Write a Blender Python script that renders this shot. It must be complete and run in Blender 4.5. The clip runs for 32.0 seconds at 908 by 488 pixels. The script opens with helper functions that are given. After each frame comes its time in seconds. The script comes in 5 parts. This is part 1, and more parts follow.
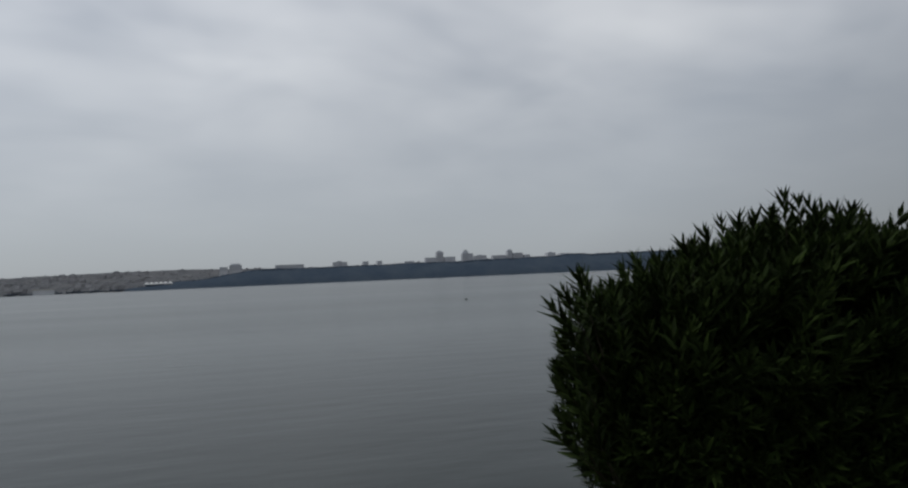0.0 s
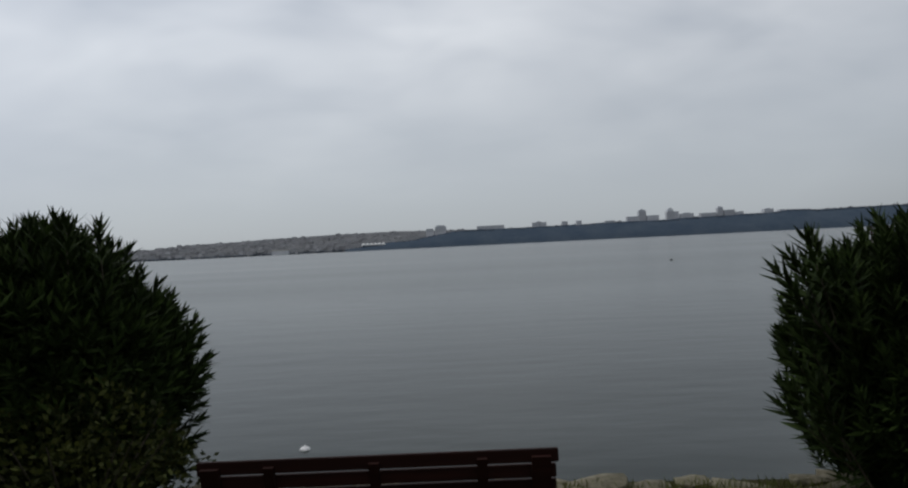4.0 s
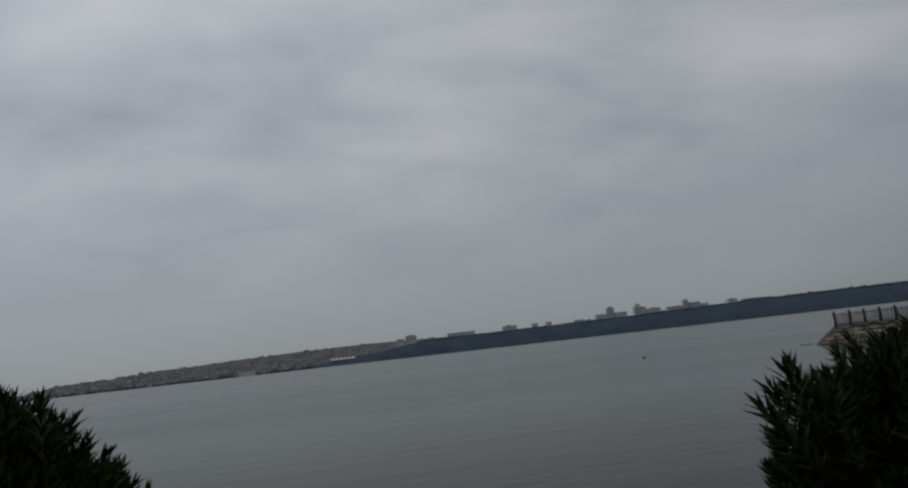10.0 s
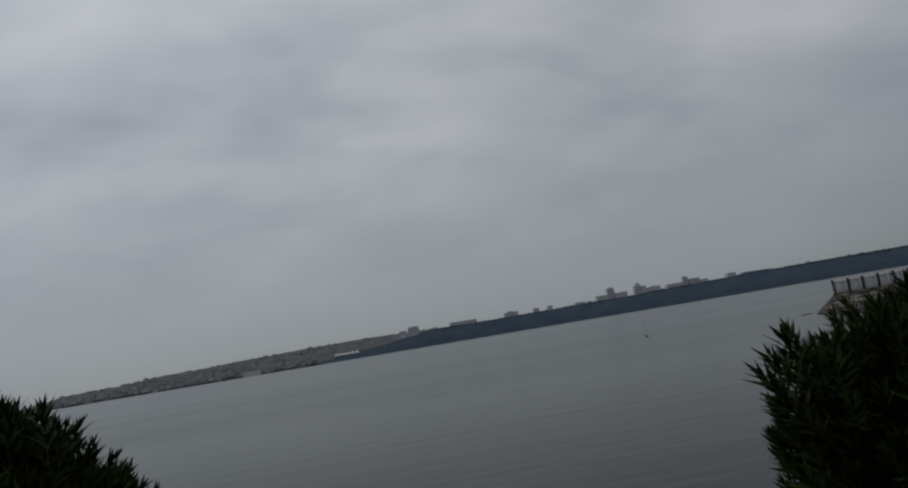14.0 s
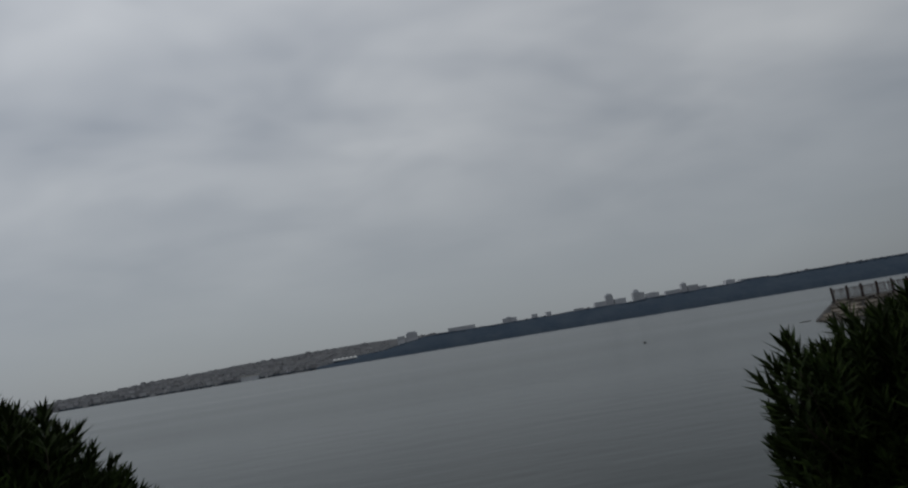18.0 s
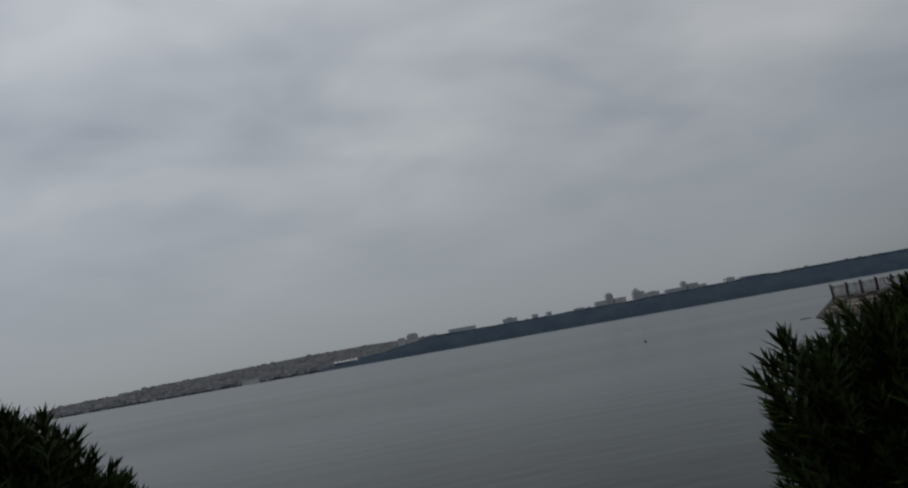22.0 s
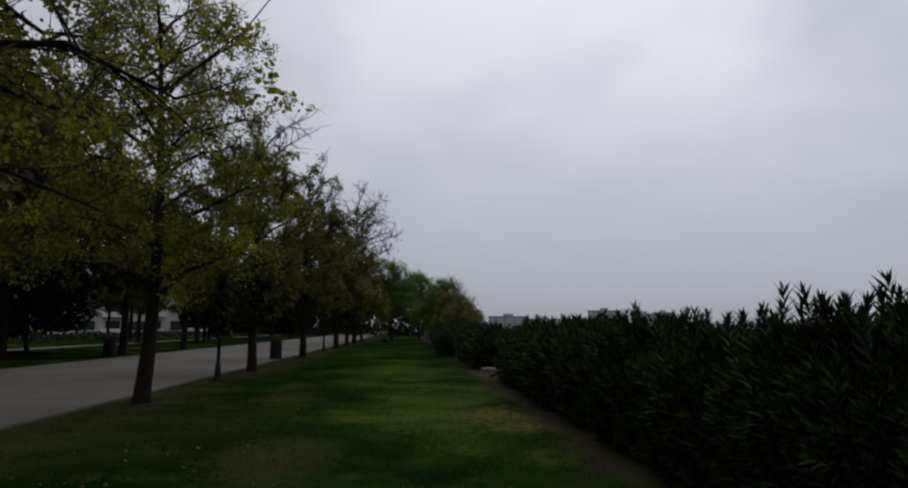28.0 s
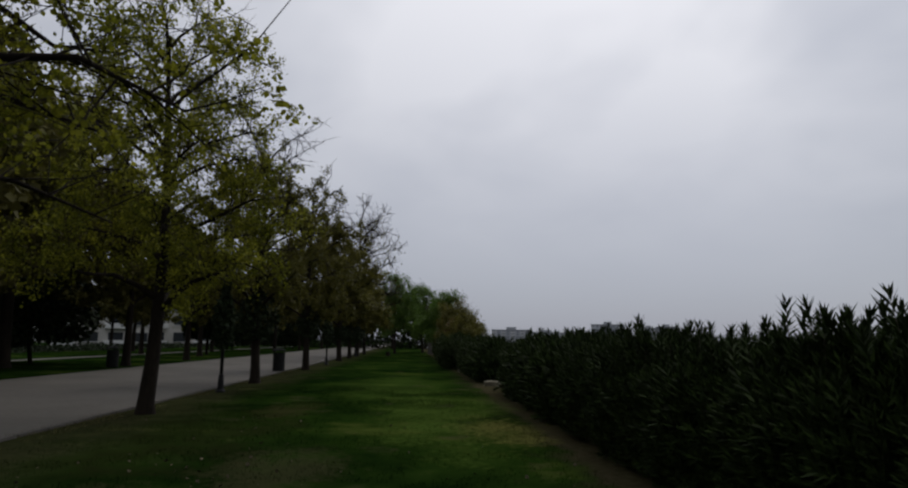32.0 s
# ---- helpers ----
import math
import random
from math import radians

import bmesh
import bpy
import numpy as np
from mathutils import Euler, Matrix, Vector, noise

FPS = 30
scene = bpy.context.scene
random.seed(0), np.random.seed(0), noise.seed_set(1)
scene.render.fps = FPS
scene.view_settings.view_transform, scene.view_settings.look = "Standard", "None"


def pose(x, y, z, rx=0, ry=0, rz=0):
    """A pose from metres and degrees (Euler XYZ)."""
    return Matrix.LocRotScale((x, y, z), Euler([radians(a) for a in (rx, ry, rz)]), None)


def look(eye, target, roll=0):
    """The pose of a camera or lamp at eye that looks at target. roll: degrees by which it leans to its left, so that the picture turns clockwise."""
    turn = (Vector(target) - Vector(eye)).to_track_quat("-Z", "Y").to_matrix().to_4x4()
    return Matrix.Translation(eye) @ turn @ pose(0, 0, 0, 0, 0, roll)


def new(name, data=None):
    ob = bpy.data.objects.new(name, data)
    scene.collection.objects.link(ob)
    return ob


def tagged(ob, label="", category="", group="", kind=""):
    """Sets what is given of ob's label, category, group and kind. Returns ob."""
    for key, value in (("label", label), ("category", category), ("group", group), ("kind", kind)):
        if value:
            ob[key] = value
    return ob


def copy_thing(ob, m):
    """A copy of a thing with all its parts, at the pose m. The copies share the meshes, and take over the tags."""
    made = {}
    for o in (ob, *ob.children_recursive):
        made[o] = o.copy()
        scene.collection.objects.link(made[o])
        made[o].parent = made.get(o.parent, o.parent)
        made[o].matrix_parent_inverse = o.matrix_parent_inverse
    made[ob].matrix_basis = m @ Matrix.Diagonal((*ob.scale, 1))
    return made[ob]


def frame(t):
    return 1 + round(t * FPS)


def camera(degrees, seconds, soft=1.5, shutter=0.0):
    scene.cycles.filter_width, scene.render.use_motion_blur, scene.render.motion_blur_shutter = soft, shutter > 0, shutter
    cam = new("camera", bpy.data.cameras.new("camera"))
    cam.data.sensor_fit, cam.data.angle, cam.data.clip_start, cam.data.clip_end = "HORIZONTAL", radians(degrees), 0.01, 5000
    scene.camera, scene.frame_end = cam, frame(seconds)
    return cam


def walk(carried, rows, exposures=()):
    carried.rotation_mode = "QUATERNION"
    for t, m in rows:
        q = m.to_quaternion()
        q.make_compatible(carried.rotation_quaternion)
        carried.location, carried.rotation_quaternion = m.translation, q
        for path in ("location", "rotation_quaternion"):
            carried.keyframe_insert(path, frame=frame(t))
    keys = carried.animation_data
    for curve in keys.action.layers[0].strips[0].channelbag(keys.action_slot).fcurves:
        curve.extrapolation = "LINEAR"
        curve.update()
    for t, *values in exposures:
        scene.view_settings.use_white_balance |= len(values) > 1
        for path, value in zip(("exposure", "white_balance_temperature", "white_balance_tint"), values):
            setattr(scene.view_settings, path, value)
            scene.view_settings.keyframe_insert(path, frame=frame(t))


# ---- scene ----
cam = camera(68.0, 32.0, soft=2.2, shutter=0.1)
PATH = [
    (0, (0.281, 0.02, 1.665), (0.823, 1.943, 1.761), -2.5),
    (0.5, (0.197, -0.074, 1.664), (0.451, 1.91, 1.696), -2.3),
    (1, (0.193, -0.048, 1.651), (0.297, 1.949, 1.608), -0.3),
    (1.5, (0.211, -0.042, 1.653), (0.3, 1.955, 1.589), 0.1),
    (2, (0.219, -0.059, 1.662), (0.246, 1.938, 1.561), -0.3),
    (2.5, (0.222, -0.059, 1.664), (0.213, 1.939, 1.569), 0.3),
    (3, (0.217, -0.055, 1.67), (0.174, 1.944, 1.609), -0.7),
    (3.5, (0.213, -0.053, 1.674), (0.157, 1.946, 1.651), -2.0),
    (5.5, (0.223, -0.055, 1.699), (0.215, 1.944, 1.766), -4.1),
    (6, (0.223, -0.075, 1.704), (0.234, 1.923, 1.794), -4.0),
    (6.5, (0.223, -0.083, 1.704), (0.252, 1.914, 1.803), -4.0),
    (7, (0.22, -0.099, 1.699), (0.248, 1.898, 1.796), -3.4),
    (7.5, (0.221, -0.083, 1.725), (0.237, 1.911, 1.883), -4.8),
    (8, (0.221, -0.048, 1.767), (0.269, 1.935, 2.024), -7.4),
    (8.5, (0.241, 0.008, 1.827), (0.346, 1.978, 2.157), -9.4),
    (9, (0.248, 0.045, 1.903), (0.397, 2.0, 2.296), -9.1),
    (9.5, (0.24, 0.071, 1.93), (0.338, 2.039, 2.27), -7.0),
    (10, (0.245, 0.069, 1.931), (0.321, 2.043, 2.245), -6.5),
    (10.5, (0.246, 0.072, 1.932), (0.311, 2.047, 2.238), -6.7),
    (11, (0.241, 0.077, 1.924), (0.294, 2.056, 2.208), -5.8),
    (11.5, (0.251, 0.074, 1.919), (0.312, 2.055, 2.185), -6.2),
    (12, (0.254, 0.076, 1.919), (0.315, 2.056, 2.193), -6.7),
    (12.5, (0.262, 0.079, 1.913), (0.325, 2.06, 2.184), -7.5),
    (13, (0.27, 0.079, 1.917), (0.352, 2.058, 2.195), -8.8),
    (13.5, (0.264, 0.075, 1.91), (0.349, 2.054, 2.188), -9.3),
    (14, (0.265, 0.076, 1.908), (0.344, 2.054, 2.19), -9.6),
    (14.5, (0.265, 0.08, 1.91), (0.342, 2.059, 2.192), -9.6),
    (16.5, (0.263, 0.074, 1.91), (0.356, 2.051, 2.198), -9.7),
    (17, (0.257, 0.07, 1.909), (0.344, 2.047, 2.198), -9.7),
    (17.5, (0.255, 0.07, 1.91), (0.339, 2.047, 2.198), -9.6),
    (18, (0.248, 0.068, 1.911), (0.333, 2.044, 2.208), -9.3),
    (18.5, (0.236, 0.063, 1.913), (0.326, 2.038, 2.212), -9.1),
    (19, (0.235, 0.059, 1.911), (0.332, 2.034, 2.212), -8.8),
    (19.5, (0.235, 0.064, 1.909), (0.334, 2.039, 2.205), -8.9),
    (20, (0.241, 0.061, 1.907), (0.346, 2.037, 2.195), -9.2),
    (20.5, (0.244, 0.065, 1.909), (0.351, 2.042, 2.195), -9.3),
    (21, (0.25, 0.063, 1.905), (0.348, 2.04, 2.191), -9.5),
    (21.5, (0.256, 0.057, 1.908), (0.344, 2.033, 2.201), -9.8),
    (22, (0.264, 0.053, 1.906), (0.351, 2.028, 2.206), -10.0),
    (22.5, (0.275, 0.058, 1.908), (0.358, 2.036, 2.194), -9.9),
    (22.8, (0.252, 0.049, 1.908), (0.279, 2.029, 2.188), -10.4),
    (23, (0.256, 0.054, 1.903), (0.187, 2.036, 2.162), -10.5),
    (23.3, (0.254, -0.006, 1.905), (-0.01, 1.962, 2.146), -10.7),
    (23.5, (0.263, -0.036, 1.889), (-0.154, 1.907, 2.111), -10.6),
    (23.7, (0.212, -0.019, 1.885), (-0.393, 1.875, 2.104), -10.2),
    (24, (0.225, -0.062, 1.876), (-0.595, 1.743, 2.141), -9.6),
    (24.5, (0.143, 0.114, 1.853), (-1.124, 1.643, 2.084), -9.4),
    (24.8, (0.163, 0.36, 1.824), (-1.379, 1.619, 2.019), -8.1),
    (25, (0.164, 0.484, 1.81), (-1.526, 1.54, 1.972), -6.5),
    (25.2, (0.189, 0.47, 1.787), (-1.603, 1.348, 1.926), -6.2),
    (25.5, (0.131, 0.494, 1.791), (-1.726, 1.223, 1.938), -5.8),
    (25.7, (0.07, 0.522, 1.78), (-1.832, 1.123, 1.92), -5.1),
    (26, (0.004, 0.536, 1.825), (-1.936, 0.998, 1.978), -2.4),
    (26.5, (0.016, 0.519, 1.824), (-1.943, 0.879, 1.995), -2.0),
    (28.5, (0.048, 0.557, 1.779), (-1.915, 0.835, 2.041), 1.0),
    (29, (0.061, 0.536, 1.779), (-1.899, 0.828, 2.052), 0.7),
    (29.5, (0.086, 0.521, 1.772), (-1.874, 0.807, 2.05), 0.7),
    (30, (0.069, 0.539, 1.777), (-1.89, 0.822, 2.061), 0.9),
    (30.5, (0.081, 0.532, 1.779), (-1.878, 0.819, 2.061), 0.7),
    (31, (0.084, 0.541, 1.769), (-1.877, 0.819, 2.05), 0.6),
    (31.5, (0.08, 0.539, 1.772), (-1.881, 0.811, 2.056), 0.6),
    (32, (0.092, 0.534, 1.769), (-1.869, 0.806, 2.055), 0.8),
]
EXPOSURES = [(0.0, 0.36, 6500, 10), (1.0, 0.42, 6500, 10), (2.0, 0.58, 6500, 10), (3.0, 0.58, 6500, 10), (6.0, 0.38, 6500, 10), (8.0, 0.05, 6500, 10), (9.0, -0.16, 6500, 9), (24.2, -0.12, 6500, 9), (25.5, 0.36, 6850, 12), (26.5, 0.36, 6800, 12), (28.5, 0.28, 6600, 13), (32.0, 0.28, 6600, 13)]
walk(cam, [(t, look(eye, target, roll)) for t, eye, target, roll in PATH], EXPOSURES)

# ---- light ----
world = bpy.data.worlds.new("overcast_sky")
scene.world = world
world.use_nodes = True
wn, wl = world.node_tree.nodes, world.node_tree.links
wn.clear()


def wnode(kind, **values):
    n = wn.new(kind)
    for k, v in values.items():
        n.inputs[k].default_value = v
    return n


def wmath(op, a, b=None, clamp=False):
    n = wn.new("ShaderNodeMath")
    n.operation, n.use_clamp = op, clamp
    for i, v in enumerate((a, b)):
        if v is None:
            continue
        if isinstance(v, (int, float)):
            n.inputs[i].default_value = v
        else:
            wl.new(v, n.inputs[i])
    return n.outputs[0]


def wmix(fac, a, b):
    n = wn.new("ShaderNodeMix")
    n.data_type = "RGBA"
    for socket, v in ((n.inputs[0], fac), (n.inputs[6], a), (n.inputs[7], b)):
        if isinstance(v, (int, float)):
            socket.default_value = v
        elif isinstance(v, tuple):
            socket.default_value = v
        else:
            wl.new(v, socket)
    return n.outputs[2]


SUN_ELEVATION, SUN_YAW = 50.0, 63.0
sky = wn.new("ShaderNodeTexSky")
sky.sky_type, sky.sun_disc = "NISHITA", False
sky.sun_elevation, sky.sun_rotation = radians(SUN_ELEVATION), radians(-SUN_YAW)
coords = wn.new("ShaderNodeTexCoord")
split = wn.new("ShaderNodeSeparateXYZ")
wl.new(coords.outputs["Generated"], split.inputs[0])
height = wmath("MAXIMUM", split.outputs[2], 0.0)
flat = wmath("ADD", height, 0.25)
plane = wn.new("ShaderNodeCombineXYZ")
wl.new(wmath("MULTIPLY", wmath("DIVIDE", split.outputs[0], flat), 0.8), plane.inputs[0])
wl.new(wmath("DIVIDE", split.outputs[1], flat), plane.inputs[1])
wide = wnode("ShaderNodeTexNoise", Scale=0.7, Detail=4.0, Roughness=0.5, Distortion=0.5)
fine = wnode("ShaderNodeTexNoise", Scale=2.2, Detail=3.0, Roughness=0.5, Distortion=0.3)
for n in (wide, fine):
    wl.new(plane.outputs[0], n.inputs["Vector"])
banks = wmath("ADD", wmath("MULTIPLY", wide.outputs[0], 0.7), wmath("MULTIPLY", fine.outputs[0], 0.3))
banks = wmath("MULTIPLY", wmath("SUBTRACT", banks, 0.39), 4.8, clamp=True)
veil = wmath("MULTIPLY", wmath("SUBTRACT", height, 0.04), 3.2, clamp=True)
# the low sky along the shore is a deeper blue-grey and smoother than over the bay
west = wmath("MULTIPLY", wmath("SUBTRACT", wmath("MULTIPLY", split.outputs[0], -1.0), 0.45), 2.4, clamp=True)
veil = wmath("MULTIPLY", veil, wmath("SUBTRACT", 1.0, wmath("MULTIPLY", west, 0.45)))
banks = wmath("ADD", wmath("MULTIPLY", wmath("SUBTRACT", banks, 0.55), veil), 0.55)
rise = wmath("POWER", wmath("MULTIPLY", height, 1.9, clamp=True), 0.62)
low_dark = wmix(west, (2.54, 2.83, 3.1, 1), (2.04, 2.3, 2.9, 1))
low_light = wmix(west, (2.9, 3.18, 3.42, 1), (2.25, 2.52, 3.08, 1))
dark_cloud = wmix(rise, low_dark, (2.9, 3.22, 3.78, 1))
light_cloud = wmix(rise, low_light, (6.8, 6.98, 7.25, 1))
cloud = wmix(banks, dark_cloud, light_cloud)
toward = wn.new("ShaderNodeVectorMath")
toward.operation = "DOT_PRODUCT"
wl.new(coords.outputs["Generated"], toward.inputs[0])
ce, se = math.cos(radians(SUN_ELEVATION)), math.sin(radians(SUN_ELEVATION))
toward.inputs[1].default_value = (-math.sin(radians(SUN_YAW)) * ce, math.cos(radians(SUN_YAW)) * ce, se)
glow = wmath("POWER", wmath("MAXIMUM", toward.outputs["Value"], 0.0), 2.6)
# unseen sky away from the sun is dimmed, to darken the hedge's near side
inland = wmath("MULTIPLY", wmath("ADD", wmath("MULTIPLY", toward.outputs["Value"], -1.0), 0.05), 1.5, clamp=True)
bright = wmath("SUBTRACT", wmath("ADD", wmath("MULTIPLY", glow, 0.40), 0.83), wmath("MULTIPLY", inland, 0.66))
scaled = wn.new("ShaderNodeVectorMath")
scaled.operation = "SCALE"
wl.new(cloud, scaled.inputs[0])
wl.new(bright, scaled.inputs["Scale"])
back = wnode("ShaderNodeBackground", Strength=0.1)
wl.new(wmix(0.95, sky.outputs[0], scaled.outputs[0]), back.inputs["Color"])
out = wn.new("ShaderNodeOutputWorld")
wl.new(back.outputs[0], out.inputs["Surface"])

sun = new("sun", bpy.data.lights.new("sun", "SUN"))
sun.data.energy, sun.data.angle, sun.data.color = 0.5, radians(25), (1.0, 0.96, 0.9)
sun.matrix_world = look((0, 0, 50), (0.0 + 50 * math.sin(radians(SUN_YAW)) * ce, -50 * math.cos(radians(SUN_YAW)) * ce, 50 - 50 * se))


# ---- materials ----
def mat(name, a, b, scale=3.0, fine=40.0, rough=0.8, bump=0.3, depth=0.01, island=0.0, each=0.0, metal=0.0, spec=0.4, coords="Object", lo=0.35, hi=0.65, third=None, stretch=None, sheer=0.0):
    """Two colours mixed by broad and fine noise, with relief of the fine noise; island and each vary the value by piece and by object."""
    m = bpy.data.materials.new(name)
    m.use_nodes = True
    nodes, links = m.node_tree.nodes, m.node_tree.links
    b_node = nodes["Principled BSDF"]
    tc = nodes.new("ShaderNodeTexCoord")
    source = tc.outputs[coords]
    if stretch:
        mp = nodes.new("ShaderNodeMapping")
        mp.inputs["Scale"].default_value = stretch
        links.new(source, mp.inputs["Vector"])
        source = mp.outputs[0]
    n1, n2 = nodes.new("ShaderNodeTexNoise"), nodes.new("ShaderNodeTexNoise")
    for n, s, d in ((n1, scale, 4.0), (n2, fine, 6.0)):
        links.new(source, n.inputs["Vector"])
        n.inputs["Scale"].default_value, n.inputs["Detail"].default_value = s, d
        n.inputs["Roughness"].default_value = 0.6
    add = nodes.new("ShaderNodeMath")
    add.operation = "MULTIPLY_ADD"
    links.new(n1.outputs[0], add.inputs[0])
    add.inputs[1].default_value = 0.65
    half = nodes.new("ShaderNodeMath")
    half.operation = "MULTIPLY"
    links.new(n2.outputs[0], half.inputs[0])
    half.inputs[1].default_value = 0.35
    links.new(half.outputs[0], add.inputs[2])
    ramp = nodes.new("ShaderNodeValToRGB")
    ramp.color_ramp.elements[0].position, ramp.color_ramp.elements[1].position = lo, hi
    ramp.color_ramp.elements[0].color, ramp.color_ramp.elements[1].color = (*a, 1), (*b, 1)
    if third:
        e = ramp.color_ramp.elements.new((lo + hi) / 2)
        e.color = (*third, 1)
    links.new(add.outputs[0], ramp.inputs[0])
    colour = ramp.outputs[0]
    if island or each:
        geo = nodes.new("ShaderNodeNewGeometry") if island else nodes.new("ShaderNodeObjectInfo")
        hsv = nodes.new("ShaderNodeHueSaturation")
        mr = nodes.new("ShaderNodeMapRange")
        amount = island or each
        mr.inputs["To Min"].default_value, mr.inputs["To Max"].default_value = 1 - amount, 1 + amount
        links.new(geo.outputs["Random Per Island" if island else "Random"], mr.inputs["Value"])
        links.new(mr.outputs[0], hsv.inputs["Value"])
        links.new(colour, hsv.inputs["Color"])
        colour = hsv.outputs[0]
    links.new(colour, b_node.inputs["Base Color"])
    b_node.inputs["Roughness"].default_value, b_node.inputs["Metallic"].default_value = rough, metal
    b_node.inputs["Specular IOR Level"].default_value = spec
    if bump:
        bp = nodes.new("ShaderNodeBump")
        bp.inputs["Strength"].default_value, bp.inputs["Distance"].default_value = bump, depth
        links.new(n2.outputs[0], bp.inputs["Height"])
        links.new(bp.outputs[0], b_node.inputs["Normal"])
    if sheer:
        tr = nodes.new("ShaderNodeBsdfTranslucent")
        links.new(colour, tr.inputs["Color"])
        mx = nodes.new("ShaderNodeMixShader")
        mx.inputs[0].default_value = sheer
        links.new(b_node.outputs[0], mx.inputs[1])
        links.new(tr.outputs[0], mx.inputs[2])
        links.new(mx.outputs[0], nodes["Material Output"].inputs["Surface"])
    return m


def water_material():
    m = bpy.data.materials.new("calm_sea_water")
    m.use_nodes = True
    nodes, links = m.node_tree.nodes, m.node_tree.links
    b = nodes["Principled BSDF"]
    b.inputs["Base Color"].default_value = (0.007, 0.014, 0.012, 1)
    b.inputs["Roughness"].default_value = 0.18
    b.inputs["IOR"].default_value = 1.33
    b.inputs["Specular IOR Level"].default_value = 0.28
    tc = nodes.new("ShaderNodeTexCoord")
    last = None
    # slicks of calmer water between faintly ruffled lanes
    lane = nodes.new("ShaderNodeMapping")
    lane.inputs["Scale"].default_value = (0.006, 0.045, 1)
    links.new(tc.outputs["Object"], lane.inputs["Vector"])
    slick = nodes.new("ShaderNodeTexNoise")
    slick.inputs["Scale"].default_value, slick.inputs["Detail"].default_value = 1.0, 4.0
    links.new(lane.outputs[0], slick.inputs["Vector"])
    gloss = nodes.new("ShaderNodeMapRange")
    gloss.inputs["From Min"].default_value, gloss.inputs["From Max"].default_value = 0.35, 0.65
    gloss.inputs["To Min"].default_value, gloss.inputs["To Max"].default_value = 0.19, 0.235
    links.new(slick.outputs[0], gloss.inputs["Value"])
    links.new(gloss.outputs[0], b.inputs["Roughness"])
    for sx, sy, scale, strength, dist in ((0.5, 1.0, 2.2, 1.0, 0.010), (0.3, 1.0, 0.75, 1.0, 0.036), (0.35, 1.0, 0.2, 1.0, 0.10)):
        mp = nodes.new("ShaderNodeMapping")
        mp.inputs["Scale"].default_value = (sx, sy, 1)
        links.new(tc.outputs["Object"], mp.inputs["Vector"])
        n = nodes.new("ShaderNodeTexNoise")
        n.inputs["Scale"].default_value, n.inputs["Detail"].default_value = scale, 3.0
        links.new(mp.outputs[0], n.inputs["Vector"])
        bp = nodes.new("ShaderNodeBump")
        bp.inputs["Strength"].default_value, bp.inputs["Distance"].default_value = strength, dist
        links.new(n.outputs[0], bp.inputs["Height"])
        if last:
            links.new(last.outputs[0], bp.inputs["Normal"])
        last = bp
    links.new(last.outputs[0], b.inputs["Normal"])
    return m


M_WATER = water_material()
M_GRASS = mat("lawn", (0.005, 0.014, 0.0025), (0.066, 0.086, 0.017), 0.17, 1.1, 1.0, 0.6, 0.03, third=(0.014, 0.032, 0.005), lo=0.43, hi=0.68, spec=0.0)


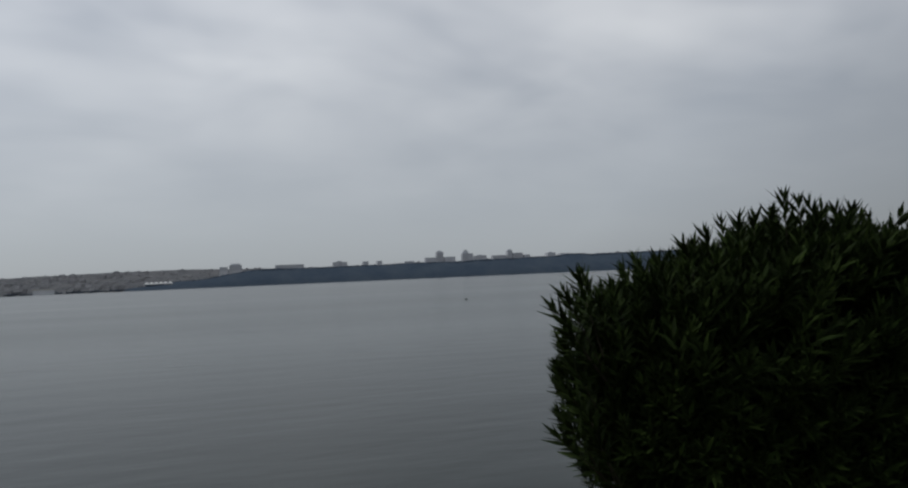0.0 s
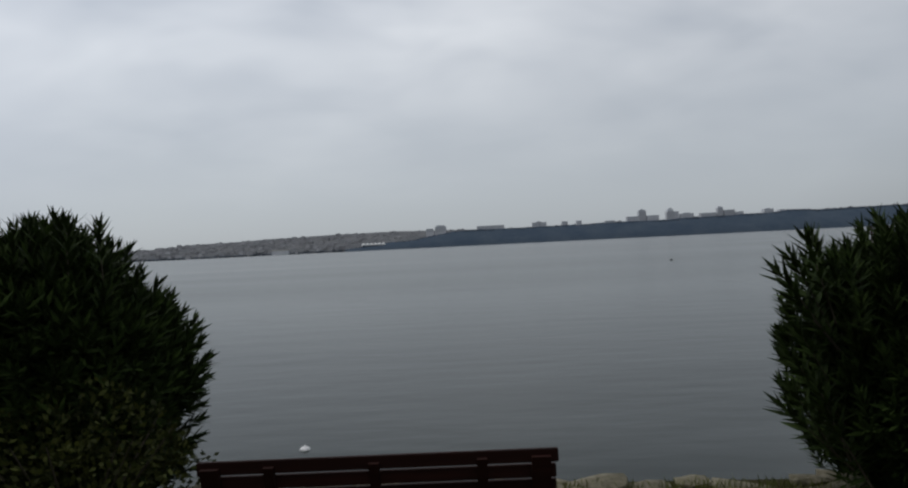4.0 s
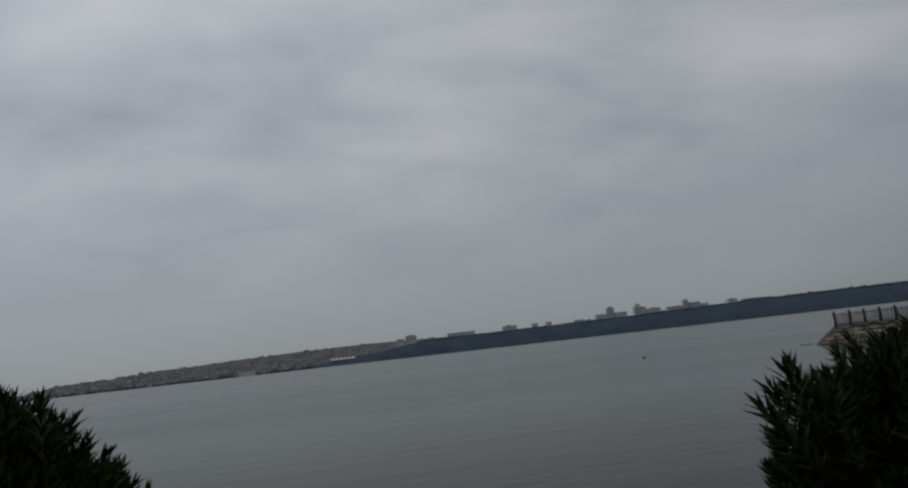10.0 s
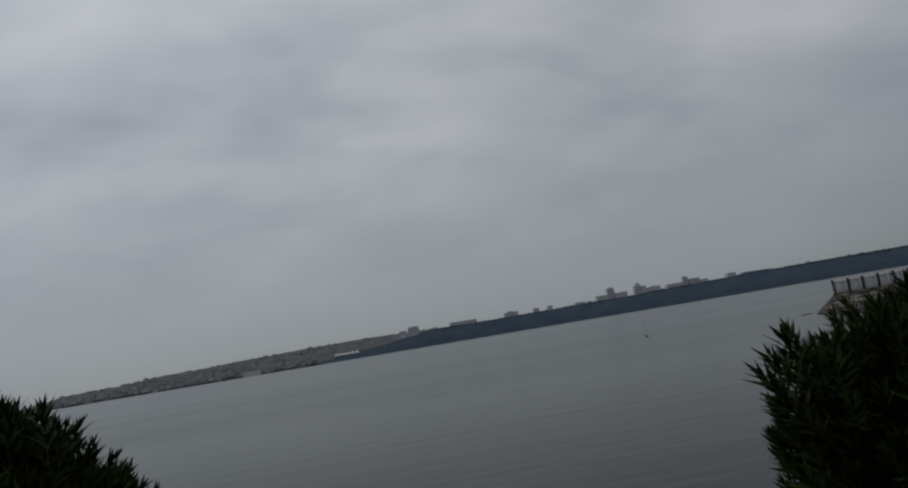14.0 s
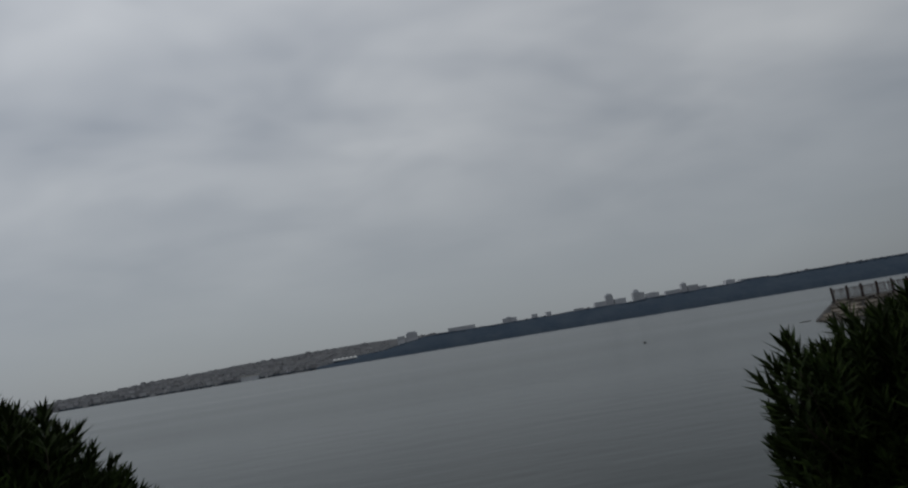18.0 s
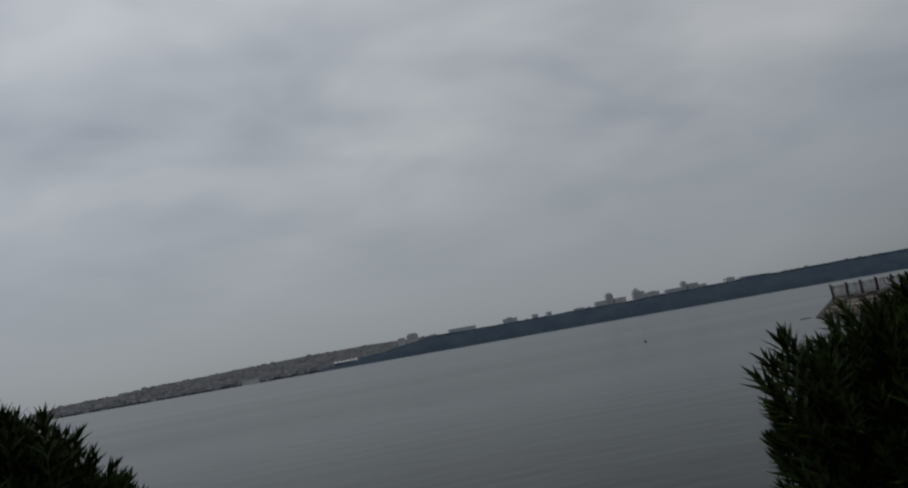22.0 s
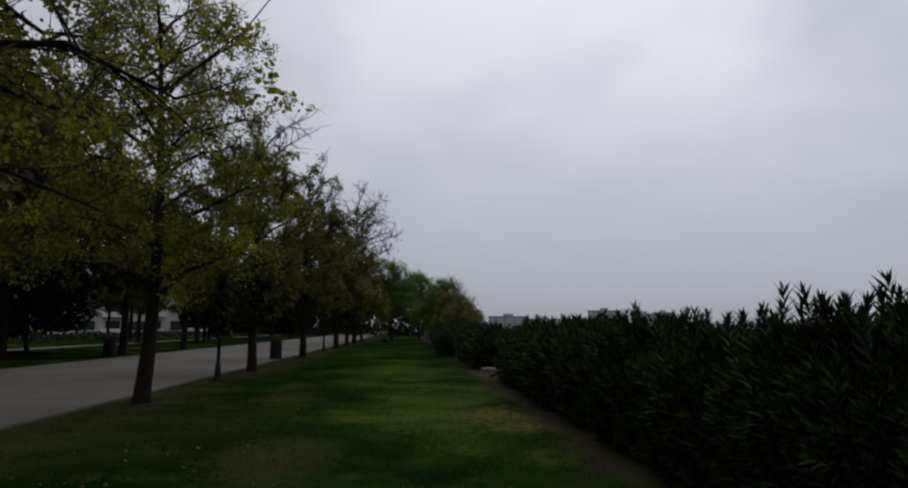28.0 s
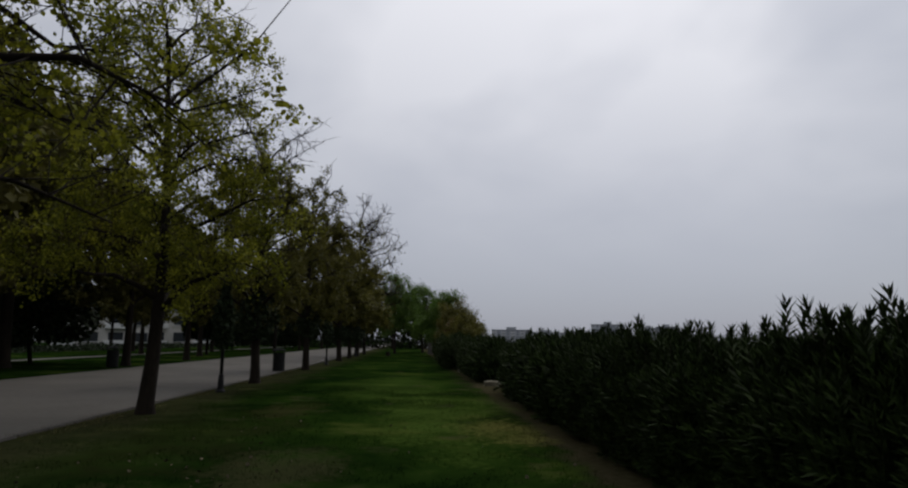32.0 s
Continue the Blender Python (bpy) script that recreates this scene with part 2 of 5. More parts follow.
def wear_lawn(m):
    """Brown worn ground along the trees' verge and the hedge's foot, with ragged borders."""
    nodes, links = m.node_tree.nodes, m.node_tree.links
    bsdf = nodes["Principled BSDF"]
    grass = bsdf.inputs["Base Color"].links[0].from_socket
    tc = nodes.new("ShaderNodeTexCoord")
    dot = nodes.new("ShaderNodeVectorMath")
    dot.operation = "DOT_PRODUCT"
    dot.inputs[1].default_value = (-0.0747, -0.9972, 0)
    links.new(tc.outputs["Object"], dot.inputs[0])
    n1, n2 = nodes.new("ShaderNodeTexNoise"), nodes.new("ShaderNodeTexNoise")
    n1.inputs["Scale"].default_value, n2.inputs["Scale"].default_value = 0.55, 7.0
    n1.inputs["Detail"].default_value = 8.0
    n1.inputs["Roughness"].default_value = 0.7
    for n in (n1, n2):
        links.new(tc.outputs["Object"], n.inputs["Vector"])

    def calc(op, a, c):
        k = nodes.new("ShaderNodeMath")
        k.operation = op
        for i, v in enumerate((a, c)):
            if isinstance(v, float):
                k.inputs[i].default_value = v
            else:
                links.new(v, k.inputs[i])
        return k.outputs[0]

    def fade(value, a, c):
        r = nodes.new("ShaderNodeMapRange")
        r.interpolation_type = "SMOOTHSTEP"
        r.inputs["From Min"].default_value, r.inputs["From Max"].default_value = a, c
        links.new(value, r.inputs["Value"])
        return r.outputs[0]

    shifted = calc("ADD", dot.outputs["Value"], calc("MULTIPLY", calc("SUBTRACT", n1.outputs[0], 0.5), 5.0))
    verge = calc("MULTIPLY", calc("MULTIPLY", fade(shifted, 3.4, 5.6), fade(shifted, 13.0, 8.0)), 0.7)
    foot = calc("MULTIPLY", fade(shifted, -2.4, -3.6), 0.6)
    patch = calc("MULTIPLY", fade(n1.outputs[0], 0.56, 0.68), 0.7)
    amount = calc("MULTIPLY", calc("MAXIMUM", calc("MAXIMUM", verge, foot), patch), 0.75)
    ragged = calc("ADD", dot.outputs["Value"], calc("MULTIPLY", calc("SUBTRACT", n1.outputs[0], 0.5), 1.8))
    strip = calc("MULTIPLY", fade(ragged, -2.9, -3.35), 0.9)
    amount = calc("MAXIMUM", amount, strip)
    soil = nodes.new("ShaderNodeValToRGB")
    soil.color_ramp.elements[0].color, soil.color_ramp.elements[1].color = (0.018, 0.017, 0.008, 1), (0.075, 0.062, 0.036, 1)
    links.new(n2.outputs[0], soil.inputs[0])
    mix = nodes.new("ShaderNodeMix")
    mix.data_type = "RGBA"
    links.new(amount, mix.inputs[0])
    links.new(grass, mix.inputs[6])
    links.new(soil.outputs[0], mix.inputs[7])
    colour = mix.outputs[2]
    along = nodes.new("ShaderNodeVectorMath")
    along.operation = "DOT_PRODUCT"
    along.inputs[1].default_value = (-0.9972, 0.0747, 0)
    links.new(tc.outputs["Object"], along.inputs[0])
    for cs, cw, rs, rw, tone, share in ((17.0, -1.4, 6.0, 1.7, (0.070, 0.112, 0.02), 0.55), (13.9, -2.4, 2.2, 0.9, (0.11, 0.102, 0.029), 0.7), (27.0, 0.0, 7.0, 2.0, (0.060, 0.1, 0.018), 0.42),
                                        (13.0, 3.3, 4.5, 1.5, (0.024, 0.024, 0.009), 0.45), (9.4, 1.2, 2.2, 0.9, (0.075, 0.068, 0.034), 0.34), (17.5, 2.4, 2.4, 0.8, (0.05, 0.048, 0.018), 0.5)):
        ds = calc("DIVIDE", calc("SUBTRACT", along.outputs["Value"], cs), rs)
        dw = calc("DIVIDE", calc("SUBTRACT", dot.outputs["Value"], cw), rw)
        far_off = calc("ADD", calc("MULTIPLY", ds, ds), calc("MULTIPLY", dw, dw))
        far_off = calc("ADD", far_off, calc("MULTIPLY", calc("SUBTRACT", n1.outputs[0], 0.5), 6.5))
        far_off = calc("ADD", far_off, calc("MULTIPLY", calc("SUBTRACT", n2.outputs[0], 0.5), 2.5))
        spot = nodes.new("ShaderNodeMix")
        spot.data_type = "RGBA"
        links.new(calc("MULTIPLY", fade(far_off, 1.5, -0.4), share), spot.inputs[0])
        links.new(colour, spot.inputs[6])
        spot.inputs[7].default_value = (*tone, 1)
        colour = spot.outputs[2]
    links.new(colour, bsdf.inputs["Base Color"])


wear_lawn(M_GRASS)
M_EARTH = mat("bare_earth", (0.026, 0.022, 0.008), (0.19, 0.140, 0.058), 2.2, 26.0, 0.95, 0.7, 0.03, spec=0.1, third=(0.07, 0.052, 0.024), lo=0.40, hi=0.62)
M_BLADE = mat("grass_blades", (0.005, 0.014, 0.0025), (0.066, 0.086, 0.017), 0.17, 1.1, 1.0, 0, island=0.35, coords="Object", spec=0.0, sheer=0.2, lo=0.43, hi=0.68, third=(0.014, 0.032, 0.005))
wear_lawn(M_BLADE)
M_DRY = mat("dry_grass", (0.042, 0.050, 0.012), (0.16, 0.14, 0.05), 0.6, 8.0, 0.8, 0, island=0.3, spec=0.2)
M_TUFT = mat("shore_grass", (0.035, 0.055, 0.010), (0.14, 0.145, 0.035), 1.6, 8.0, 0.8, 0, island=0.35, spec=0.15, sheer=0.2)
M_STRAW = mat("dead_leaf", (0.05, 0.04, 0.022), (0.14, 0.115, 0.075), 3.0, 12.0, 0.9, 0, island=0.35, spec=0.1)
M_PATH = mat("worn_concrete", (0.084, 0.077, 0.064), (0.132, 0.121, 0.103), 0.22, 6.0, 0.85, 0.25, 0.01, spec=0.3)
M_KERB = mat("kerb_concrete", (0.07, 0.063, 0.053), (0.11, 0.10, 0.088), 0.8, 25.0, 0.9, 0.4, 0.01, each=0.12)
M_STONE = mat("pale_rubble_stone", (0.060, 0.054, 0.030), (0.205, 0.182, 0.125), 3.5, 22.0, 0.9, 0.7, 0.02, each=0.2)
M_WETROCK = mat("wet_dark_rock", (0.014, 0.012, 0.010), (0.04, 0.035, 0.03), 0.8, 9.0, 0.6, 0.6, 0.04)
M_SLAB = mat("flat_facing_stone", (0.05, 0.042, 0.034), (0.19, 0.165, 0.135), 0.7, 8.0, 0.9, 0.6, 0.03, each=0.6)
M_RUST = mat("rusty_railing_iron", (0.022, 0.012, 0.011), (0.05, 0.026, 0.022), 4.0, 30.0, 0.8, 0.3, 0.003, spec=0.2)
M_WALL = mat("quay_masonry", (0.07, 0.068, 0.06), (0.17, 0.16, 0.14), 1.0, 12.0, 0.9, 0.6, 0.03)
M_LEAF = mat("oleander_leaf", (0.011, 0.021, 0.005), (0.034, 0.053, 0.012), 6.0, 30.0, 0.72, 0, island=0.5, spec=0.08, sheer=0.06)
M_STEM = mat("oleander_stem", (0.03, 0.025, 0.016), (0.065, 0.054, 0.035), 6.0, 40.0, 0.85, 0.4, 0.005)
M_SHRUB = mat("broad_shrub_leaf", (0.010, 0.015, 0.004), (0.056, 0.062, 0.014), 6.0, 30.0, 0.7, 0, island=0.65, spec=0.1, sheer=0.15)
M_BARK = mat("plane_tree_bark", (0.009, 0.0065, 0.0045), (0.029, 0.022, 0.015), 2.5, 18.0, 0.9, 0.8, 0.02, stretch=(1, 1, 0.35), spec=0.15)
M_SPRING = mat("spring_leaf", (0.080, 0.098, 0.009), (0.27, 0.265, 0.026), 0.9, 9.0, 0.6, 0, island=0.5, spec=0.12, sheer=0.5)
M_YOUNG = mat("young_green_leaf", (0.06, 0.115, 0.018), (0.11, 0.18, 0.03), 1.2, 9.0, 0.6, 0, island=0.35, spec=0.2, sheer=0.4)
M_OLIVE = mat("olive_leaf", (0.075, 0.075, 0.014), (0.16, 0.145, 0.028), 1.2, 9.0, 0.6, 0, island=0.3, spec=0.2, sheer=0.35)
M_DEEP = mat("brown_olive_leaf", (0.055, 0.053, 0.014), (0.125, 0.112, 0.028), 0.8, 6.0, 0.7, 0, island=0.35, spec=0.1, sheer=0.2)
M_IVY = mat("dark_evergreen_leaf", (0.012, 0.02, 0.008), (0.03, 0.045, 0.016), 4.0, 20.0, 0.7, 0, island=0.4, spec=0.15)
M_RED = mat("dark_red_leaf", (0.05, 0.012, 0.012), (0.09, 0.02, 0.02), 4.0, 20.0, 0.6, 0, island=0.4, spec=0.2)
M_WOOD = mat("dark_varnished_wood", (0.011, 0.0034, 0.0026), (0.027, 0.008, 0.0055), 2.0, 24.0, 0.7, 0.35, 0.003, each=0.15, spec=0.12, stretch=(0.15, 3, 3))
M_IRON = mat("dark_painted_iron", (0.010, 0.010, 0.010), (0.022, 0.021, 0.020), 5.0, 40.0, 0.7, 0.2, 0.002, spec=0.2)
M_BIN = mat("dark_bin_metal", (0.008, 0.008, 0.008), (0.017, 0.017, 0.016), 4.0, 40.0, 0.8, 0.2, 0.003, spec=0.15)
M_WHITE = mat("white_plastic", (0.62, 0.62, 0.60), (0.8, 0.8, 0.78), 9.0, 40.0, 0.5, 0.1, 0.002)
M_RENDER = mat("pale_wall_render", (0.42, 0.40, 0.36), (0.60, 0.58, 0.53), 0.2, 4.0, 0.85, 0.2, 0.01, each=0.15)
# lightened and blued: haze over the town beyond the bay is in this colour
M_RENDER2 = mat("grey_render_haze_tinted", (0.38, 0.40, 0.44), (0.52, 0.54, 0.58), 0.1, 3.0, 0.85, 0.2, 0.01, each=0.2)
M_ROOF2 = mat("flat_roof_felt", (0.22, 0.23, 0.24), (0.30, 0.31, 0.32), 0.6, 8.0, 0.9, 0.3, 0.02)
M_GLASS = mat("dark_window_glass", (0.03, 0.035, 0.04), (0.05, 0.055, 0.06), 0.5, 3.0, 0.12, 0, spec=0.5)
# blue-grey distance haze is painted into the woods' colour; sheer softens their shade
M_WOODS = mat("far_woods_haze_tinted", (0.060, 0.088, 0.127), (0.104, 0.134, 0.168), 0.010, 0.06, 0.95, 0, island=0.12, spec=0.05, lo=0.3, hi=0.7, sheer=0.45)
# pale haze put into the colours of far hill, land and trees
M_HILL = mat("far_slope_haze_tinted", (0.175, 0.184, 0.196), (0.245, 0.247, 0.252), 0.012, 0.07, 0.95, 0, island=0.06, spec=0.05, lo=0.42, hi=0.6, sheer=0.45)
M_FRINGE = mat("far_trees_haze_tinted", (0.235, 0.243, 0.256), (0.34, 0.343, 0.35), 0.01, 0.08, 0.95, 0, island=0.16, spec=0.05, sheer=0.45)
# far walls and panes carry the haze in their base colours too
M_FARWALL = mat("far_wall_haze_tinted", (0.40, 0.42, 0.45), (0.54, 0.55, 0.57), 0.02, 0.3, 0.9, 0, each=0.14, spec=0.1)
M_FARHOUSE = mat("far_house_haze_tinted", (0.24, 0.245, 0.26), (0.38, 0.378, 0.385), 0.02, 0.3, 0.9, 0, each=0.3, spec=0.1)
M_FARPANE = mat("far_window_haze_tinted", (0.22, 0.235, 0.26), (0.28, 0.295, 0.32), 0.2, 2.0, 0.5, 0, spec=0.3)


# ---- building blocks ----
U, N = Vector((-0.9972, 0.0747, 0)), Vector((-0.0747, -0.9972, 0))


def L(s, w, z=0.0):
    """A place given along the shore (s), inland from the first camera (w) and up (z)."""
    return U * s + N * w + Vector((0, 0, z))


def L_turn(s, w, z=0.0, turn=0.0):
    """A pose whose x axis runs along the shore, turned about z."""
    m = Matrix.Translation(L(s, w, z)) @ Matrix.Rotation(math.atan2(U.y, U.x), 4, "Z")
    return m @ Matrix.Rotation(radians(turn), 4, "Z")


def thing(name, m, label, category, group="", kind=""):
    ob = new(name)
    ob.empty_display_size = 0.2
    ob.matrix_basis = m
    return tagged(ob, label, category, group, kind)


def mesh_from(name, verts, faces, material, smooth=False):
    me = bpy.data.meshes.new(name)
    me.from_pydata(verts, [], faces)
    me.materials.append(material)
    if smooth:
        me.polygons.foreach_set("use_smooth", [True] * len(me.polygons))
    me.update()
    return me


def fast_mesh(name, verts, faces, material, smooth=False):
    """A mesh from an array of places and an array of faces that all have as many corners."""
    me = bpy.data.meshes.new(name)
    verts, faces = np.asarray(verts, np.float32), np.asarray(faces, np.int32)
    k = faces.shape[1]
    me.vertices.add(len(verts))
    me.vertices.foreach_set("co", verts.ravel())
    me.loops.add(faces.size)
    me.loops.foreach_set("vertex_index", faces.ravel())
    me.polygons.add(len(faces))
    me.polygons.foreach_set("loop_start", np.arange(0, faces.size, k, dtype=np.int32))
    me.polygons.foreach_set("loop_total", np.full(len(faces), k, np.int32))
    me.materials.append(material)
    if smooth:
        me.polygons.foreach_set("use_smooth", np.ones(len(faces), bool))
    me.update(calc_edges=True)
    me.validate()
    return me


def child(name, me, parent, label="", m=None, kind=""):
    ob = new(name, me)
    ob.parent = parent
    if m is not None:
        ob.matrix_basis = m
    if label:
        ob["label"] = label
    if kind:
        ob["kind"] = kind
    return ob


def part(name, bm, material, parent, label="", smooth=False):
    me = bpy.data.meshes.new(name)
    bm.to_mesh(me)
    bm.free()
    me.materials.append(material)
    if smooth:
        me.polygons.foreach_set("use_smooth", [True] * len(me.polygons))
    return child(name, me, parent, label)


def box_bm(x0, y0, z0, x1, y1, z1, bevel=0.0, bm=None):
    bm = bm or bmesh.new()
    m = Matrix.LocRotScale(((x0 + x1) / 2, (y0 + y1) / 2, (z0 + z1) / 2), None, (x1 - x0, y1 - y0, z1 - z0))
    made = bmesh.ops.create_cube(bm, size=1, matrix=m)
    if bevel:
        edges = {e for v in made["verts"] for e in v.link_edges}
        bmesh.ops.bevel(bm, geom=list(edges), offset=bevel, segments=2, affect="EDGES")
    return bm


def lathe_bm(profile, sides=16):
    """A turned shape from (radius, height) pairs."""
    bm = bmesh.new()
    rings = [[bm.verts.new((r * math.cos(a), r * math.sin(a), z)) for a in np.linspace(0, 2 * math.pi, sides, endpoint=False)] for r, z in profile]
    for a, b in zip(rings, rings[1:]):
        for i in range(sides):
            j = (i + 1) % sides
            bm.faces.new((a[i], a[j], b[j], b[i]))
    bm.faces.new(rings[0][::-1])
    bm.faces.new(rings[-1])
    return bm


def tubes(lines, sides):
    """Tapered tubes: lines of [(place, radius), ...]; arrays of places and of four-cornered faces."""
    verts, faces = [], []
    ang = np.linspace(0, 2 * math.pi, sides, endpoint=False)
    for line in lines:
        pts = np.array([p for p, _ in line], float)
        rad = np.array([r for _, r in line], float)
        way = np.gradient(pts, axis=0)
        way /= np.linalg.norm(way, axis=1, keepdims=True) + 1e-9
        ref = np.where(np.abs(way[:, 2:3]) > 0.9, [[1.0, 0, 0]], [[0, 0, 1.0]])
        a = np.cross(way, ref)
        a /= np.linalg.norm(a, axis=1, keepdims=True) + 1e-9
        b = np.cross(way, a)
        ring = pts[:, None] + rad[:, None, None] * (np.cos(ang)[None, :, None] * a[:, None] + np.sin(ang)[None, :, None] * b[:, None])
        base = sum(len(v) for v in verts)
        verts.append(ring.reshape(-1, 3))
        k = len(pts)
        i, j = np.meshgrid(np.arange(k - 1), np.arange(sides), indexing="ij")
        jj = (j + 1) % sides
        faces.append(np.stack([i * sides + j, i * sides + jj, (i + 1) * sides + jj, (i + 1) * sides + j], -1).reshape(-1, 4) + base)
    return np.concatenate(verts), np.concatenate(faces)


def stamp(verts, faces, frames, places):
    """Copies of a small mesh, each turned and scaled by its 3 x 3 frame and moved to its place."""
    verts, faces = np.asarray(verts, float), np.asarray(faces)
    v = np.einsum("nij,kj->nki", frames, verts) + places[:, None]
    f = faces[None] + (np.arange(len(places)) * len(verts))[:, None, None]
    return v.reshape(-1, 3), f.reshape(-1, faces.shape[1])


def frames_along(ways, rng, size):
    """Frames whose z axis is the given way, spun at random, scaled by size."""
    ways = ways / (np.linalg.norm(ways, axis=1, keepdims=True) + 1e-9)
    ref = rng.normal(size=ways.shape)
    a = np.cross(ways, ref)
    a /= np.linalg.norm(a, axis=1, keepdims=True) + 1e-9
    b = np.cross(ways, a)
    return np.stack([a, b, ways], -1) * np.asarray(size)[:, None, None]


# ---- ground, shore and sea ----
EDGE = -4.68


def grid_mesh(name, s_lines, w_lines, height_of, material):
    verts = [tuple(L(s, w, height_of(s, w))) for s in s_lines for w in w_lines]
    k = len(w_lines)
    faces = [(i * k + j, i * k + j + 1, (i + 1) * k + j + 1, (i + 1) * k + j) for i in range(len(s_lines) - 1) for j in range(k - 1)]
    return mesh_from(name, verts, faces, material, True)


def ground_height(s, w):
    near = max(0.0, 1 - abs(s) / 60) * (1 if -4.8 < w < 6 else 0)
    return 0.025 * near * noise.noise((s * 0.5, w * 0.5, 3.0))


s_lines = [-3000, -800, -200, -60] + [-30 + 0.75 * i for i in range(121)] + [75, 100, 150, 300, 800, 3000]
w_lines = [EDGE, -4.5, -4.2, -3.8] + [-3.4 + 0.5 * i for i in range(19)] + [6.2, 15.4, 22, 40, 90, 300, 1000, 3000]
ground = new("ground", grid_mesh("ground", s_lines, w_lines, ground_height, M_GRASS))
tagged(ground, "short green lawn with paler worn patches", "ground", kind="structure")

water = new("sea", mesh_from("sea", [tuple(L(-4800, EDGE, -1)), tuple(L(4800, EDGE, -1)), tuple(L(4800, -4900, -1)), tuple(L(-4800, -4900, -1))], [(0, 1, 2, 3)], M_WATER))
tagged(water, "calm grey sea with faint ripples", "sea", kind="structure")
quay = new("quay_wall", mesh_from("quay_wall", [tuple(L(s, w, z)) for s in (-400, 400) for w, z in ((EDGE, -2.5), (EDGE - 0.25, -2.5), (EDGE - 0.05, -0.06), (EDGE + 0.25, -0.03), (EDGE + 0.25, -2.5))],
           [(i, (i + 1) % 5, 5 + (i + 1) % 5, 5 + i) for i in range(5)] + [(4, 3, 2, 1, 0), (5, 6, 7, 8, 9)], M_WALL))
tagged(quay, "dark rubble quay wall below the lawn's edge", "quay wall", kind="structure")

# promenade with its kerbs
PATH_IN, PATH_OUT = 6.35, 15.3
prom = new("promenade", grid_mesh("promenade", [-200, -60, -20, 0, 20, 40, 60, 90, 130, 200, 320], [PATH_IN, 8.5, 11, 13, PATH_OUT], lambda s, w: 0.035, M_PATH))
tagged(prom, "broad pale concrete promenade, worn and dusty", "promenade", kind="structure")
side_path = new("footpath", grid_mesh("footpath", [-20, 20, 60, 100, 160], [26.2, 27.6], lambda s, w: 0.02, M_PATH))
tagged(side_path, "narrow pale footpath across the far lawn", "footpath", kind="structure")
kerb_me = bpy.data.meshes.new("kerb_stone")
kb = box_bm(-0.495, -0.06, -0.1, 0.495, 0.06, 0.05, 0.012)
kb.to_mesh(kerb_me)
kb.free()
kerb_me.materials.append(M_KERB)


def earth_patch(name, s, w, rs, rw, seed, label):
    """A thin irregular sheet of bare soil on the lawn."""
    rng = np.random.default_rng(seed)
    bm = bmesh.new()
    centre = bm.verts.new((0, 0, 0.034))
    ring, outer = [], []
    count = 140
    for i in range(count):
        a = 2 * math.pi * i / count
        r = 1 + 0.28 * noise.noise((math.cos(a) * 1.5, math.sin(a) * 1.5, seed)) + 0.10 * noise.noise((math.cos(a) * 7, math.sin(a) * 7, seed)) + 0.03 * rng.normal()
        ring.append(bm.verts.new((rs * r * 0.9 * math.cos(a), rw * r * 0.9 * math.sin(a), 0.03)))
        outer.append(bm.verts.new((rs * r * math.cos(a), rw * r * math.sin(a), -0.02)))
    for i in range(count):
        j = (i + 1) % count
        bm.faces.new((centre, ring[i], ring[j]))
        bm.faces.new((ring[i], outer[i], outer[j], ring[j]))
    me = bpy.data.meshes.new(name)
    bm.to_mesh(me)
    bm.free()
    me.materials.append(M_EARTH)
    ob = new(name, me)
    ob.matrix_basis = L_turn(s, w)
    return tagged(ob, label, "soil", kind="structure")


earth_patch("bare_soil", -0.3, -3.35, 3.6, 1.15, 3, "trodden bare soil round the bench")


# ---- far shore ----
SHORE_Y = 2500.0


FAR_D = 2760.0


def along(table, x):
    """The value at x of a short table of (x, value)."""
    for (a, h), (b, k) in zip(table, table[1:]):
        if a <= x <= b:
            return h + (k - h) * (x - a) / (b - a)
    return table[0][1] if x < table[0][0] else table[-1][1]


RIDGE = ((-3400, 10), (-1660, 16), (-1560, 26), (-1490, 45), (-1280, 48), (-1230, 53), (-1140, 61), (-960, 63), (-850, 68), (-570, 74), (-290, 76), (-84, 70), (36, 68), (164, 66), (485, 68), (642, 71), (795, 70),
         (924, 76), (1117, 77), (1240, 79), (1300, 87), (1374, 86), (1412, 81), (1583, 84), (2600, 88), (4500, 92))
WOODS = ((-470, 0.16), (-400, 0.30), (-261, 0.40), (-150, 0.62), (-60, 0.86), (20, 0.93), (1000, 0.92), (4500, 0.95))


def ridge(x):
    """Height of the far skyline over the sea, at the distance FAR_D."""
    return along(RIDGE, x)


def woods_top(x):
    """Share of the skyline that the woods reach: they thin out towards the white hall."""
    return along(WOODS, x) + 0.035 * noise.noise((x * 0.011, 3.0, 0.0))


